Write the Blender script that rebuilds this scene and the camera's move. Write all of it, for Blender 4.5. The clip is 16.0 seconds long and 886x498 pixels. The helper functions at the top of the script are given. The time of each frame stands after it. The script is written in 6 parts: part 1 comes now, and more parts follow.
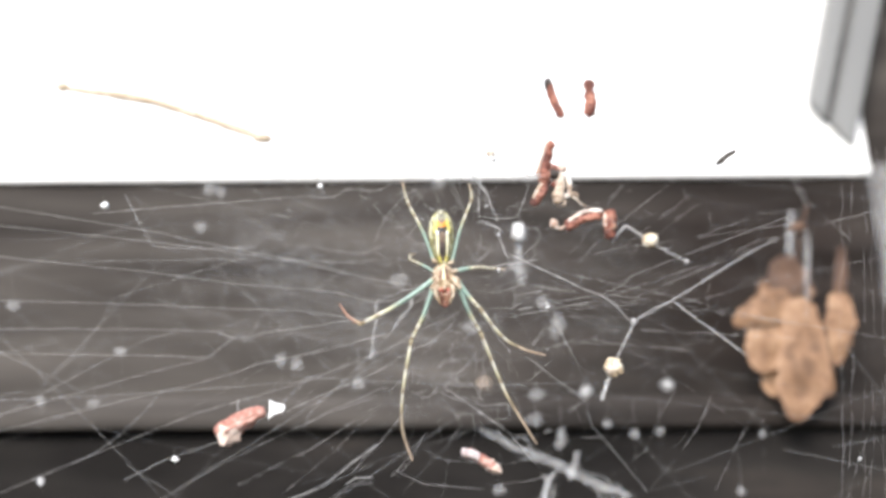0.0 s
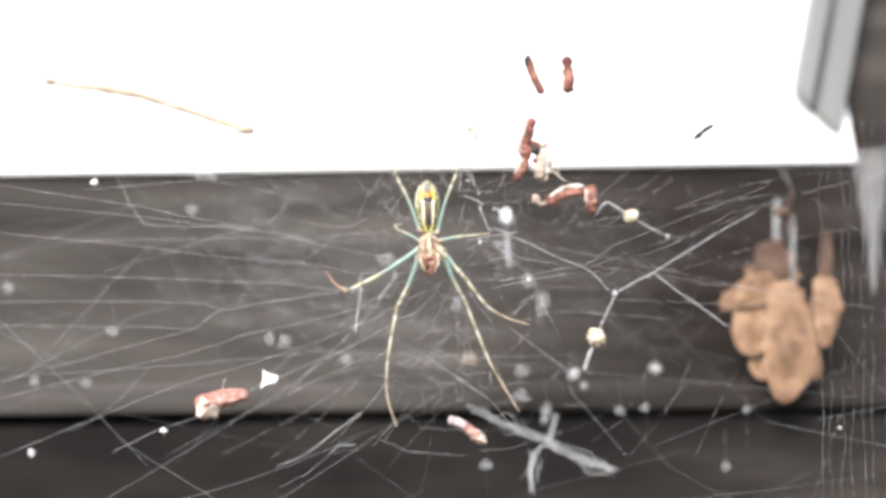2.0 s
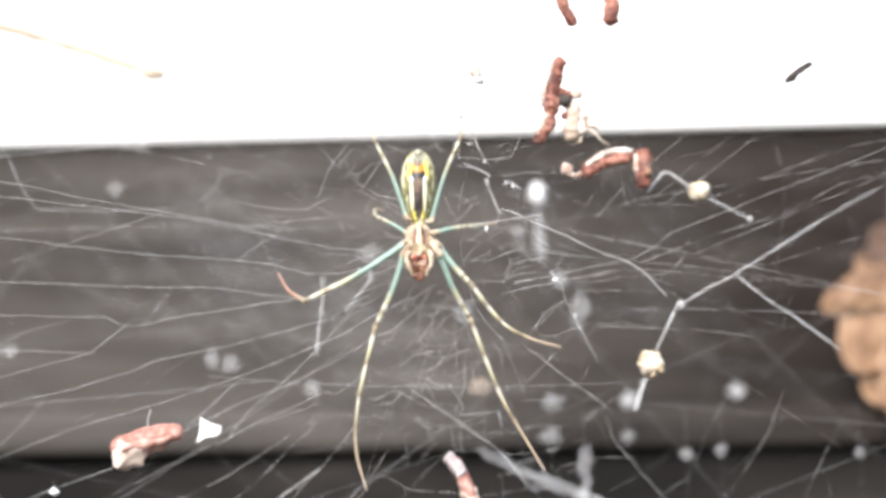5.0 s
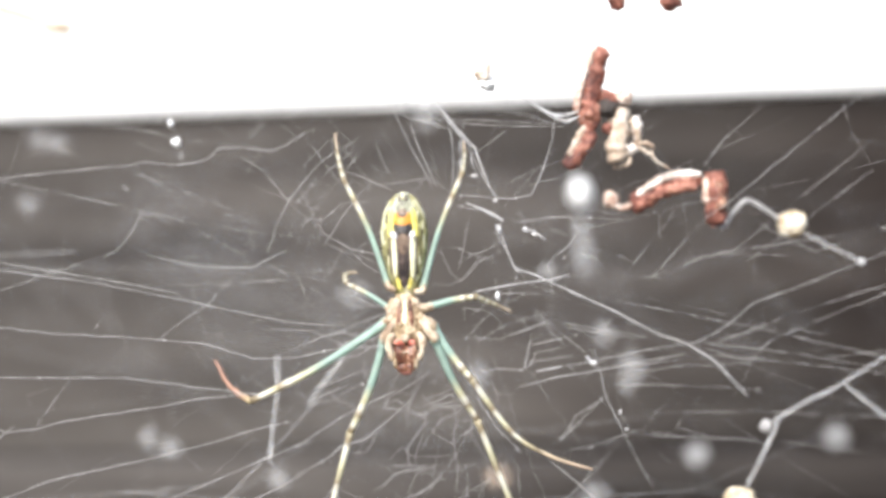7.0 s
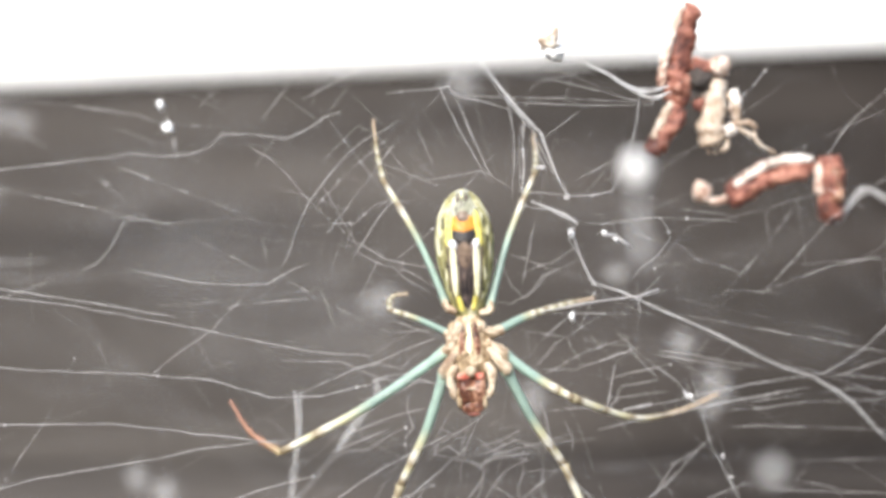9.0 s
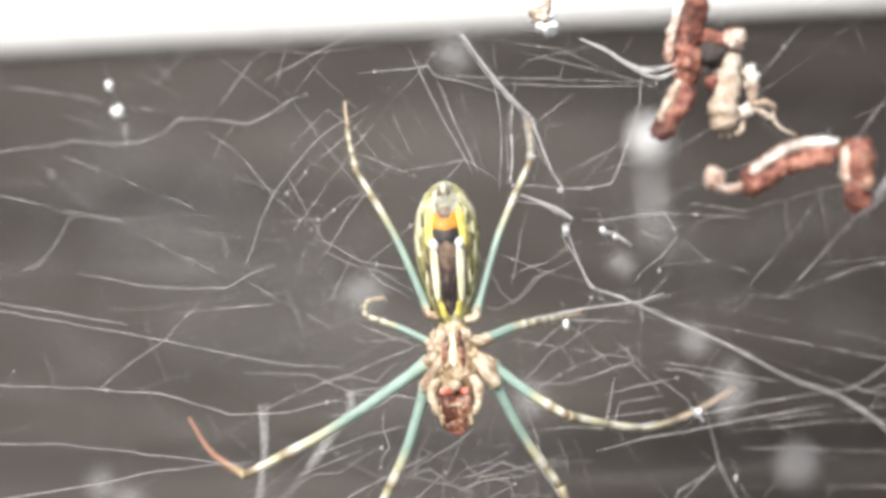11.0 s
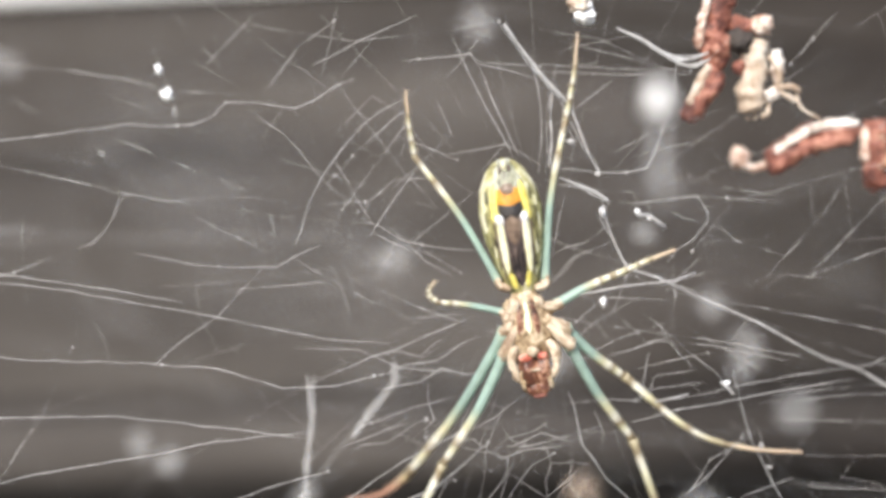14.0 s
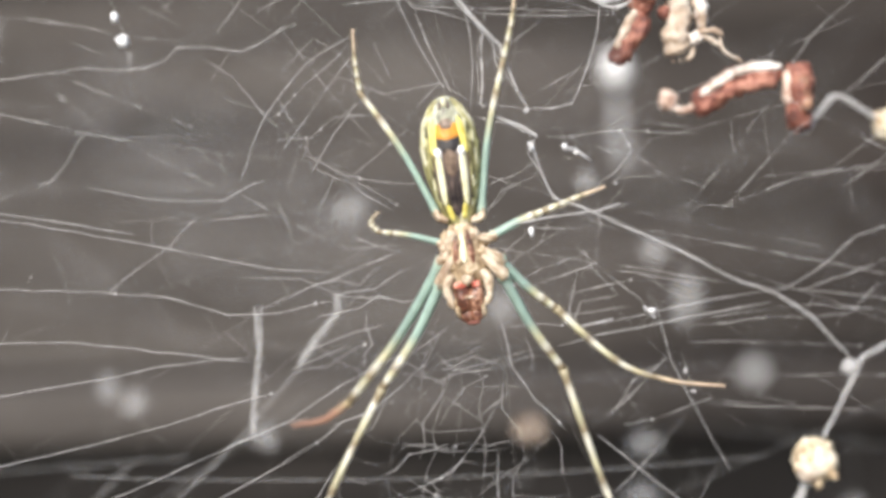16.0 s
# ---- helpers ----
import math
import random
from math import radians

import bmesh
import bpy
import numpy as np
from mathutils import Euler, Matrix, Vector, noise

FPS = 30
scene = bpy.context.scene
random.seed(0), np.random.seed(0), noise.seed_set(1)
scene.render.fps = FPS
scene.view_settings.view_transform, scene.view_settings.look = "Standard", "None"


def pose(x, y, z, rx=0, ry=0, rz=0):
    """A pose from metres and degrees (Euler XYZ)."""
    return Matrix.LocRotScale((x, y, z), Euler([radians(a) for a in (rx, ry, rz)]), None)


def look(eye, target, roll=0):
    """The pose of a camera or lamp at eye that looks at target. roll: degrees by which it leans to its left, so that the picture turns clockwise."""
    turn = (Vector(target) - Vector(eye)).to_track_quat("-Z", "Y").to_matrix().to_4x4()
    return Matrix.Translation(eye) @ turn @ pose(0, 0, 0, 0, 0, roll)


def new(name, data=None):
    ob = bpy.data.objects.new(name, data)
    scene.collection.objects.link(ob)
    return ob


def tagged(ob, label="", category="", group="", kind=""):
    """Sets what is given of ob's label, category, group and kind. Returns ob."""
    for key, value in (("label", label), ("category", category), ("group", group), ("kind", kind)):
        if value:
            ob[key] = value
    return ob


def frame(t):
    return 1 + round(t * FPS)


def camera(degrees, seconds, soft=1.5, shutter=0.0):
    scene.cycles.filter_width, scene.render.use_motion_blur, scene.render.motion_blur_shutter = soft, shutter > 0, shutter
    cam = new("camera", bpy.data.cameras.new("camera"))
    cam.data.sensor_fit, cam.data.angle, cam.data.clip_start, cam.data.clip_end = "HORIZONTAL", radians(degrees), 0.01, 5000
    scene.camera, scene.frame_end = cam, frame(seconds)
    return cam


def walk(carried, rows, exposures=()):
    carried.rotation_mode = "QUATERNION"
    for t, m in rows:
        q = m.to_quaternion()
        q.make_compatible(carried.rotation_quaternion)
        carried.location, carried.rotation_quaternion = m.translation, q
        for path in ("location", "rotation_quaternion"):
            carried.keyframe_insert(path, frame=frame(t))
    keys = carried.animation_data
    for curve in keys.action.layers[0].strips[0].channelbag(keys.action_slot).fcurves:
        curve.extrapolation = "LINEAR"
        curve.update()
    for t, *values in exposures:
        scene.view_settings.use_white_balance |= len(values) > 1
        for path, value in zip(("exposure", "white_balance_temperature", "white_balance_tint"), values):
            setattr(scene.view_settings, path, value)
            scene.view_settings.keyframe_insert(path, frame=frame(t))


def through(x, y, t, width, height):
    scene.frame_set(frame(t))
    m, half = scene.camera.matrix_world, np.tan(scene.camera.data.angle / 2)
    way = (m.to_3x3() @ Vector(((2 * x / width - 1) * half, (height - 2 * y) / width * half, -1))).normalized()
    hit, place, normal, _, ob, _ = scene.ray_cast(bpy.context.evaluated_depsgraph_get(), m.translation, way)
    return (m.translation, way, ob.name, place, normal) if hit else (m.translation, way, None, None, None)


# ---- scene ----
# camera -----------------------------------------------------------------
MM = 0.001
HUB = 1.0          # height of the web's hub above the ground


def shot(x, y, z, yaw, pitch, roll):
    """A camera pose: millimetres from the hub, degrees of turn."""
    return pose(x * MM, y * MM, HUB + z * MM, 90 + pitch, 0, yaw) @ pose(0, 0, 0, 0, 0, roll)


cam = camera(28, 16.0, soft=3.7)
walk(cam, [
    (0.0, shot(-17.45, -215.66, -13.94, -4.01, 3.35, 0.40)),
    (0.5, shot(-10.52, -217.72, -13.19, -2.59, 3.20, 0.14)),
    (1.0, shot(-23.53, -213.67, -20.78, -5.67, 4.81, 0.14)),
    (1.5, shot(-23.80, -210.73, -17.23, -5.98, 3.79, -0.11)),
    (2.0, shot(-12.37, -219.16, -23.82, -3.17, 5.04, 0.05)),
    (2.5, shot(-1.43, -198.23, -21.09, -0.80, 4.73, 0.28)),
    (3.0, shot(12.46, -176.55, -18.96, 2.85, 4.62, 0.66)),
    (3.5, shot(1.62, -168.72, -23.86, 0.04, 5.87, -0.01)),
    (6.0, shot(-2.25, -145.53, -8.13, -0.48, 1.89, -0.40)),
    (6.5, shot(-5.80, -131.54, -2.95, -1.57, 0.35, -0.58)),
    (7.0, shot(5.24, -116.97, 0.75, 2.32, -0.83, -0.57)),
    (7.5, shot(7.43, -120.70, 5.13, 2.94, -1.97, -0.86)),
    (8.0, shot(4.54, -119.16, -0.57, 1.99, -0.36, -0.85)),
    (8.5, shot(1.32, -103.57, 1.87, 1.48, -1.68, -1.19)),
    (9.0, shot(-0.42, -94.95, 4.45, 1.28, -2.97, -1.26)),
    (11.5, shot(4.49, -84.28, 7.19, 3.67, -5.61, -1.86)),
    (12.0, shot(10.29, -84.19, 6.61, 6.19, -5.91, -2.17)),
    (12.5, shot(5.48, -84.53, 8.55, 4.18, -6.70, -2.00)),
    (13.0, shot(10.38, -84.45, 13.25, 6.31, -8.84, -2.27)),
    (13.5, shot(-1.70, -85.13, 9.06, 1.60, -7.21, -1.99)),
    (14.0, shot(-1.96, -88.20, 11.30, 1.08, -8.37, -1.49)),
    (14.5, shot(6.73, -88.39, 8.53, 4.06, -7.36, -1.62)),
    (15.0, shot(4.47, -91.27, 7.22, 3.11, -6.84, -1.39)),
    (15.5, shot(3.05, -92.44, 10.84, 2.02, -8.16, -1.21)),
    (16.0, shot(3.11, -93.43, 6.45, 2.25, -7.06, -1.79)),
], exposures=((0, 0.66, 6500, 10), (1, 0.64, 6500, 10), (1.5, 0.79, 6500, 10), (2, 0.73, 6500, 10), (3.5, 0.77, 6500, 10), (6.5, 0.83, 6520, 10), (8, 0.69, 6550, 10), (9, 0.68, 6620, 10), (11.5, 0.56, 6720, 10), (16, 0.56, 6720, 10)))
cam.data.dof.use_dof = True
cam.data.dof.aperture_fstop = 12.0

# light ------------------------------------------------------------------
SUN_UP, SUN_ROUND = radians(38), radians(200)
world = bpy.data.worlds.new("sky")
scene.world = world
world.use_nodes = True
wn = world.node_tree.nodes
sky = wn.new("ShaderNodeTexSky")
sky.sky_type, sky.sun_disc = "NISHITA", False
sky.sun_elevation, sky.sun_rotation = SUN_UP, SUN_ROUND
world.node_tree.links.new(sky.outputs["Color"], wn["Background"].inputs["Color"])
wn["Background"].inputs["Strength"].default_value = 0.15
sun = new("sun", bpy.data.lights.new("sun", "SUN"))
sun.data.energy, sun.data.angle, sun.data.color = 4.2, radians(28), (1.0, 0.95, 0.89)
sun.matrix_world = look((-0.25, -0.74, HUB + 0.62), (0, 0.0, HUB))


# materials --------------------------------------------------------------
def material(name, colors, scale=600.0, rough=0.6, stretch=(1, 1, 1), bump=0.3, detail=6.0, clear=0.0, through=0.0, along=None, spec=0.5, patchy=0.0, shade_patch=None):
    """Two-scale mottled surface. colors: dark to light; along: stops of colour down a limb; clear: see-through share; through: light let through."""
    m = bpy.data.materials.new(name)
    m.use_nodes = True
    n, link = m.node_tree.nodes, m.node_tree.links.new
    b = n["Principled BSDF"]
    b.inputs["Roughness"].default_value = rough
    b.inputs["Specular IOR Level"].default_value = spec
    co = n.new("ShaderNodeTexCoord")
    mp = n.new("ShaderNodeMapping")
    mp.inputs["Scale"].default_value = stretch
    link(co.outputs["Object"], mp.inputs["Vector"])
    fine, broad = n.new("ShaderNodeTexNoise"), n.new("ShaderNodeTexNoise")
    for node, s, d in ((fine, scale, detail), (broad, scale * 0.23, 3.0)):
        node.inputs["Scale"].default_value, node.inputs["Detail"].default_value = s, d
        link(mp.outputs["Vector"], node.inputs["Vector"])
    mix = n.new("ShaderNodeMath")
    mix.operation = "MULTIPLY_ADD"
    mix.inputs[1].default_value = 0.45
    link(fine.outputs["Fac"], mix.inputs[0])
    half = n.new("ShaderNodeMath")
    half.operation = "MULTIPLY"
    half.inputs[1].default_value = 0.55
    link(broad.outputs["Fac"], half.inputs[0])
    link(half.outputs[0], mix.inputs[2])
    ramp = n.new("ShaderNodeValToRGB")
    e = ramp.color_ramp.elements
    for k, c in enumerate(colors):
        at = 0.39 + 0.22 * k / max(1, len(colors) - 1)
        el = e[k] if k < 2 else e.new(at)
        el.position, el.color = at, (*c, 1)
    link(mix.outputs[0], ramp.inputs["Fac"])
    col = ramp.outputs["Color"]
    if along:
        at = n.new("ShaderNodeAttribute")
        at.attribute_name = "along"
        wob = n.new("ShaderNodeMath")
        wob.operation = "MULTIPLY_ADD"
        wob.inputs[1].default_value = 0.08
        link(fine.outputs["Fac"], wob.inputs[0])
        link(at.outputs["Fac"], wob.inputs[2])
        r2 = n.new("ShaderNodeValToRGB")
        for k, (p, c) in enumerate(along):
            el = r2.color_ramp.elements[k] if k < 2 else r2.color_ramp.elements.new(p)
            el.position, el.color = p, (*c, 1)
        link(wob.outputs[0], r2.inputs["Fac"])
        mx = n.new("ShaderNodeMix")
        mx.data_type, mx.blend_type = "RGBA", "MULTIPLY"
        mx.inputs["Factor"].default_value = 1.0
        link(r2.outputs["Color"], mx.inputs[6])
        link(col, mx.inputs[7])
        col = mx.outputs[2]
    if shade_patch:
        # shade painted into the colour: ragged patch round a place, in metres (x, z, reach, how dark)
        sx, sz, reach, dark = shade_patch
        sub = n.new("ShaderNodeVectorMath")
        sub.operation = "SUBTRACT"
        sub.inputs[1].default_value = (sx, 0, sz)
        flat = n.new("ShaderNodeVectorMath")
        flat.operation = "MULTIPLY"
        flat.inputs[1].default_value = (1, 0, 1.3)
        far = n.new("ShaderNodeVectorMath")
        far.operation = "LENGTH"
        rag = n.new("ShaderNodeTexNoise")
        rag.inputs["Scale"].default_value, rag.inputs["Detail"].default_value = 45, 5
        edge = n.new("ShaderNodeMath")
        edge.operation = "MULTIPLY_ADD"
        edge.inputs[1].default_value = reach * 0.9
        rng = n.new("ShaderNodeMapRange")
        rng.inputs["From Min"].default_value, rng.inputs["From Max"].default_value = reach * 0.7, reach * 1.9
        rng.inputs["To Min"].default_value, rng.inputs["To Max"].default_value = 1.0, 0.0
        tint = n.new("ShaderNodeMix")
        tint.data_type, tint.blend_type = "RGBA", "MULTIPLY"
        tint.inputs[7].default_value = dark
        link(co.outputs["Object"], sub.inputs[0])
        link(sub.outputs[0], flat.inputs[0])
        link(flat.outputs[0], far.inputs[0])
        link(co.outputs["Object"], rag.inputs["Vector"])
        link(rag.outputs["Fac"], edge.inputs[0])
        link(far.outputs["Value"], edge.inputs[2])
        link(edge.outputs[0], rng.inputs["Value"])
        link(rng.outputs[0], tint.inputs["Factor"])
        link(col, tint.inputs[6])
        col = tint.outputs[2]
    link(col, b.inputs["Base Color"])
    if bump:
        bp = n.new("ShaderNodeBump")
        bp.inputs["Strength"].default_value, bp.inputs["Distance"].default_value = bump, 0.0004
        link(mix.outputs[0], bp.inputs["Height"])
        link(bp.outputs["Normal"], b.inputs["Normal"])
    last = b.outputs["BSDF"]
    if through:
        tl, ms = n.new("ShaderNodeBsdfTranslucent"), n.new("ShaderNodeMixShader")
        link(col, tl.inputs["Color"])
        ms.inputs["Fac"].default_value = through
        link(last, ms.inputs[1])
        link(tl.outputs[0], ms.inputs[2])
        last = ms.outputs[0]
    if clear:
        tr, ms = n.new("ShaderNodeBsdfTransparent"), n.new("ShaderNodeMixShader")
        ms.inputs["Fac"].default_value = clear
        if patchy:
            mr = n.new("ShaderNodeMapRange")
            mr.inputs["From Min"].default_value, mr.inputs["From Max"].default_value = 0.38, 0.62
            mr.inputs["To Min"].default_value, mr.inputs["To Max"].default_value = max(0.0, clear - patchy), min(0.97, clear + patchy)
            link(broad.outputs["Fac"], mr.inputs["Value"])
            link(mr.outputs[0], ms.inputs["Fac"])
        link(last, ms.inputs[1])
        link(tr.outputs[0], ms.inputs[2])
        last = ms.outputs[0]
    link(last, n["Material Output"].inputs["Surface"])
    return m


SILK = material("silk", [(0.50, 0.48, 0.47), (0.85, 0.85, 0.85)], 1800, 0.35, bump=0, through=0.35, clear=0.32, patchy=0.3)
SILK_THIN = material("silk_faint", [(0.45, 0.43, 0.42), (0.82, 0.82, 0.82)], 1800, 0.4, bump=0, clear=0.58, patchy=0.38)
SILK_VEIL = material("silk_veil", [(0.6, 0.6, 0.6), (0.95, 0.95, 0.95)], 700, 0.5, bump=0.2, clear=0.8)
SOFT = material("silk_ball", [(0.6, 0.6, 0.6), (0.9, 0.9, 0.9)], 700, 0.5, bump=0.2, clear=0.62)
TAN_HAZE = material("husk_haze", [(0.42, 0.30, 0.22), (0.72, 0.58, 0.46)], 700, 0.6, bump=0.2, clear=0.72)
HAZE = material("silk_haze", [(0.55, 0.55, 0.56), (0.9, 0.9, 0.9)], 700, 0.5, bump=0.2, clear=0.89)
# the board's colour is darkened round the leaf to stand in for shade
WALL = material("weathered_board", [(0.034, 0.030, 0.0275), (0.062, 0.0555, 0.0505), (0.098, 0.088, 0.080)], 210, 0.9, (0.12, 1, 1), 0.4, spec=0.1, shade_patch=(0.050, -0.003, 0.038, (0.33, 0.29, 0.28, 1)))
WALL_LOW = material("dark_board", [(0.012, 0.011, 0.0104), (0.0235, 0.0212, 0.0198), (0.048, 0.0405, 0.0355)], 120, 0.9, (0.3, 1, 1), 0.6, spec=0.08)
WHITE = material("white_paint", [(0.76, 0.76, 0.75), (0.84, 0.84, 0.83)], 90, 0.5, bump=0.05)
GREY = material("grey_metal", [(0.17, 0.17, 0.168), (0.25, 0.25, 0.246)], 80, 0.45, (1, 1, 0.15), 0.08)
GREY_DARK = material("dark_gasket", [(0.085, 0.085, 0.085), (0.14, 0.14, 0.137)], 120, 0.7, bump=0.1, spec=0.2)
SOIL = material("soil", [(0.03, 0.025, 0.02), (0.09, 0.075, 0.06)], 30, 0.9)
RUST = material("catkin_scale", [(0.085, 0.029, 0.022), (0.235, 0.083, 0.057), (0.44, 0.21, 0.15)], 2700, 0.65, bump=0.7)
# bleached tones; on edges and crest they also carry painted sunlit highlights
RUST_PALE = material("catkin_bleached_lit", [(0.26, 0.13, 0.09), (0.58, 0.43, 0.35), (0.86, 0.78, 0.72)], 3600, 0.65, bump=0.9)
CREST = material("bleached_lit_crest", [(0.46, 0.36, 0.30), (0.74, 0.67, 0.61), (0.88, 0.85, 0.81)], 2400, 0.65, bump=0.6)
HUSK = material("dry_husk", [(0.40, 0.29, 0.21), (0.60, 0.49, 0.39), (0.80, 0.73, 0.64)], 2400, 0.65, bump=0.6, through=0.2)
CREAM = material("seed_fluff", [(0.40, 0.28, 0.17), (0.66, 0.55, 0.38), (0.88, 0.83, 0.72)], 3600, 0.7, bump=1.0)
PINK = material("faded_petal", [(0.34, 0.14, 0.11), (0.50, 0.25, 0.205), (0.66, 0.44, 0.38)], 1300, 0.65, bump=0.2, spec=0.2, through=0.2)
PETAL = material("pale_petal", [(0.50, 0.36, 0.29), (0.62, 0.47, 0.39), (0.70, 0.57, 0.49)], 900, 0.65, bump=0.2, through=0.2, spec=0.2)
ASH = material("bleached_petal", [(0.36, 0.29, 0.29), (0.52, 0.45, 0.45), (0.70, 0.65, 0.65)], 1100, 0.6, bump=0.3, spec=0.2)
FLAKE = material("white_flake", [(0.78, 0.78, 0.78), (0.92, 0.92, 0.92)], 900, 0.5, bump=0.4)
LEAF = material("dead_leaf", [(0.15, 0.083, 0.048), (0.265, 0.15, 0.085), (0.37, 0.23, 0.14)], 600, 0.7, bump=0.1, through=0.15)
# darker leaf colour: painted shade on the upper lobes, own tone on rib and scrap
LEAF_DARK = material("dead_leaf_dark_and_shaded", [(0.062, 0.034, 0.022), (0.13, 0.072, 0.045)], 210, 0.8, bump=0.4)
TWIG = material("straw_twig", [(0.40, 0.31, 0.22), (0.66, 0.56, 0.43)], 900, 0.7, bump=0.6)
CHAR = material("dark_bit", [(0.015, 0.012, 0.011), (0.06, 0.048, 0.042)], 4000, 0.8, bump=0.8)
ABDOMEN = material("abdomen_skin", [(0.065, 0.057, 0.028), (0.25, 0.225, 0.09), (0.49, 0.46, 0.21), (0.80, 0.77, 0.58)], 2300, 0.4, (1, 1, 0.75), 0.3, through=0.15)
TIP = material("abdomen_tip", [(0.05, 0.05, 0.035), (0.26, 0.26, 0.18), (0.54, 0.54, 0.45)], 4500, 0.4, (1.6, 1, 0.5), 0.3)
DARK = material("belly_dark", [(0.028, 0.022, 0.024), (0.075, 0.056, 0.052), (0.21, 0.155, 0.13)], 4000, 0.45, bump=0.3)
BROWN = material("belly_brown", [(0.07, 0.045, 0.032), (0.16, 0.11, 0.08), (0.27, 0.195, 0.145)], 4000, 0.45, bump=0.3)
OLIVE = material("side_olive", [(0.05, 0.045, 0.02), (0.14, 0.13, 0.06), (0.28, 0.26, 0.13)], 4500, 0.45, bump=0.3)
BLACK = material("belly_black", [(0.008, 0.007, 0.008), (0.03, 0.022, 0.02)], 4000, 0.4, bump=0.2)
STRIPE = material("belly_stripe", [(0.72, 0.68, 0.40), (0.88, 0.86, 0.66)], 4000, 0.4, bump=0.2)
YELLOW = material("belly_yellow", [(0.58, 0.48, 0.08), (0.80, 0.72, 0.22)], 4000, 0.4, bump=0.2)
ORANGE = material("belly_orange", [(0.42, 0.16, 0.015), (0.72, 0.34, 0.04)], 4000, 0.4, bump=0.2)
TAN = material("thorax_tan", [(0.15, 0.09, 0.05), (0.42, 0.31, 0.19), (0.70, 0.58, 0.42)], 4200, 0.45, bump=0.4, through=0.15)
COXA = material("coxa_cream", [(0.30, 0.20, 0.13), (0.58, 0.46, 0.33), (0.80, 0.72, 0.58)], 4200, 0.45, bump=0.3, through=0.25)
JAW = material("jaw_brown", [(0.03, 0.014, 0.01), (0.14, 0.05, 0.03), (0.45, 0.26, 0.17)], 5200, 0.3, bump=0.5)
RED = material("red_spot", [(0.30, 0.05, 0.035), (0.55, 0.16, 0.11), (0.62, 0.36, 0.27)], 5200, 0.3, bump=0.2)
TEAL = (0.42, 0.575, 0.50)
BAND_A, BAND_B, PALE = (0.70, 0.67, 0.45), (0.35, 0.28, 0.18), (0.92, 0.90, 0.78)
FEMUR = material("leg_upper", [(0.75, 0.75, 0.75), (1, 1, 1)], 1500, 0.3, bump=0.15, through=0.3,
                 along=[(0.0, (0.74, 0.70, 0.55)), (0.06, (0.50, 0.64, 0.53)), (0.12, TEAL), (0.5, TEAL), (0.68, BAND_A), (0.76, PALE), (0.84, BAND_B), (0.88, BAND_A), (0.95, PALE), (1.0, BAND_B)])
TIBIA = material("leg_lower", [(0.75, 0.75, 0.75), (1, 1, 1)], 1500, 0.35, bump=0.2, through=0.3,
                 along=[(0.0, BAND_A), (0.08, BAND_B), (0.12, PALE), (0.2, BAND_A), (0.27, BAND_B), (0.31, PALE), (0.4, BAND_A), (0.46, BAND_B), (0.50, PALE), (0.58, (0.72, 0.64, 0.42)), (0.66, BAND_B), (0.72, (0.76, 0.62, 0.44)), (1.0, (0.80, 0.62, 0.46))])
TIBIA_RED = material("leg_lower_red", [(0.75, 0.75, 0.75), (1, 1, 1)], 1500, 0.35, bump=0.2, through=0.3,
                     along=[(0.0, (0.66, 0.58, 0.32)), (0.15, (0.62, 0.44, 0.28)), (0.35, (0.56, 0.31, 0.21)), (1.0, (0.60, 0.34, 0.25))])


# mesh helpers (all sizes in millimetres) -----------------------------------
def thing(name, x, y, z, label, category, group="", kind=""):
    ob = new(name)
    ob.location = (x * MM, y * MM, HUB + z * MM)
    ob.empty_display_size = 0.002
    return tagged(ob, label, category, group, kind)


def finish(name, bm, mats, smooth=True):
    me = bpy.data.meshes.new(name)
    bmesh.ops.recalc_face_normals(bm, faces=bm.faces)
    bm.to_mesh(me)
    bm.free()
    for m in mats if isinstance(mats, (list, tuple)) else [mats]:
        me.materials.append(m)
    for p in me.polygons:
        p.use_smooth = smooth
    return me


def part(name, bm, mat, parent, label="", smooth=True):
    ob = new(name, finish(name, bm, mat, smooth))
    ob.parent = parent
    if label:
        ob["label"] = label
    return ob


def structure(name, bm, mat, label, category, smooth=False):
    """A piece of the setting, built in millimetres from the hub."""
    ob = new(name, finish(name, bm, mat, smooth))
    ob.location = (0, 0, HUB)
    return tagged(ob, label, category, kind="structure")


def curve_points(pts, n):
    """n points on a smooth line through pts."""
    p = [Vector(q) for q in pts]
    if len(p) == 2:
        return [p[0].lerp(p[1], k / (n - 1)) for k in range(n)]
    out = []
    for k in range(n):
        u = k / (n - 1) * (len(p) - 1)
        i = min(int(u), len(p) - 2)
        f = u - i
        a, b, c, d = p[max(i - 1, 0)], p[i], p[i + 1], p[min(i + 2, len(p) - 1)]
        out.append(0.5 * ((2 * b) + (c - a) * f + (2 * a - 5 * b + 4 * c - d) * f * f + (3 * b - a - 3 * c + d) * f ** 3))
    return out


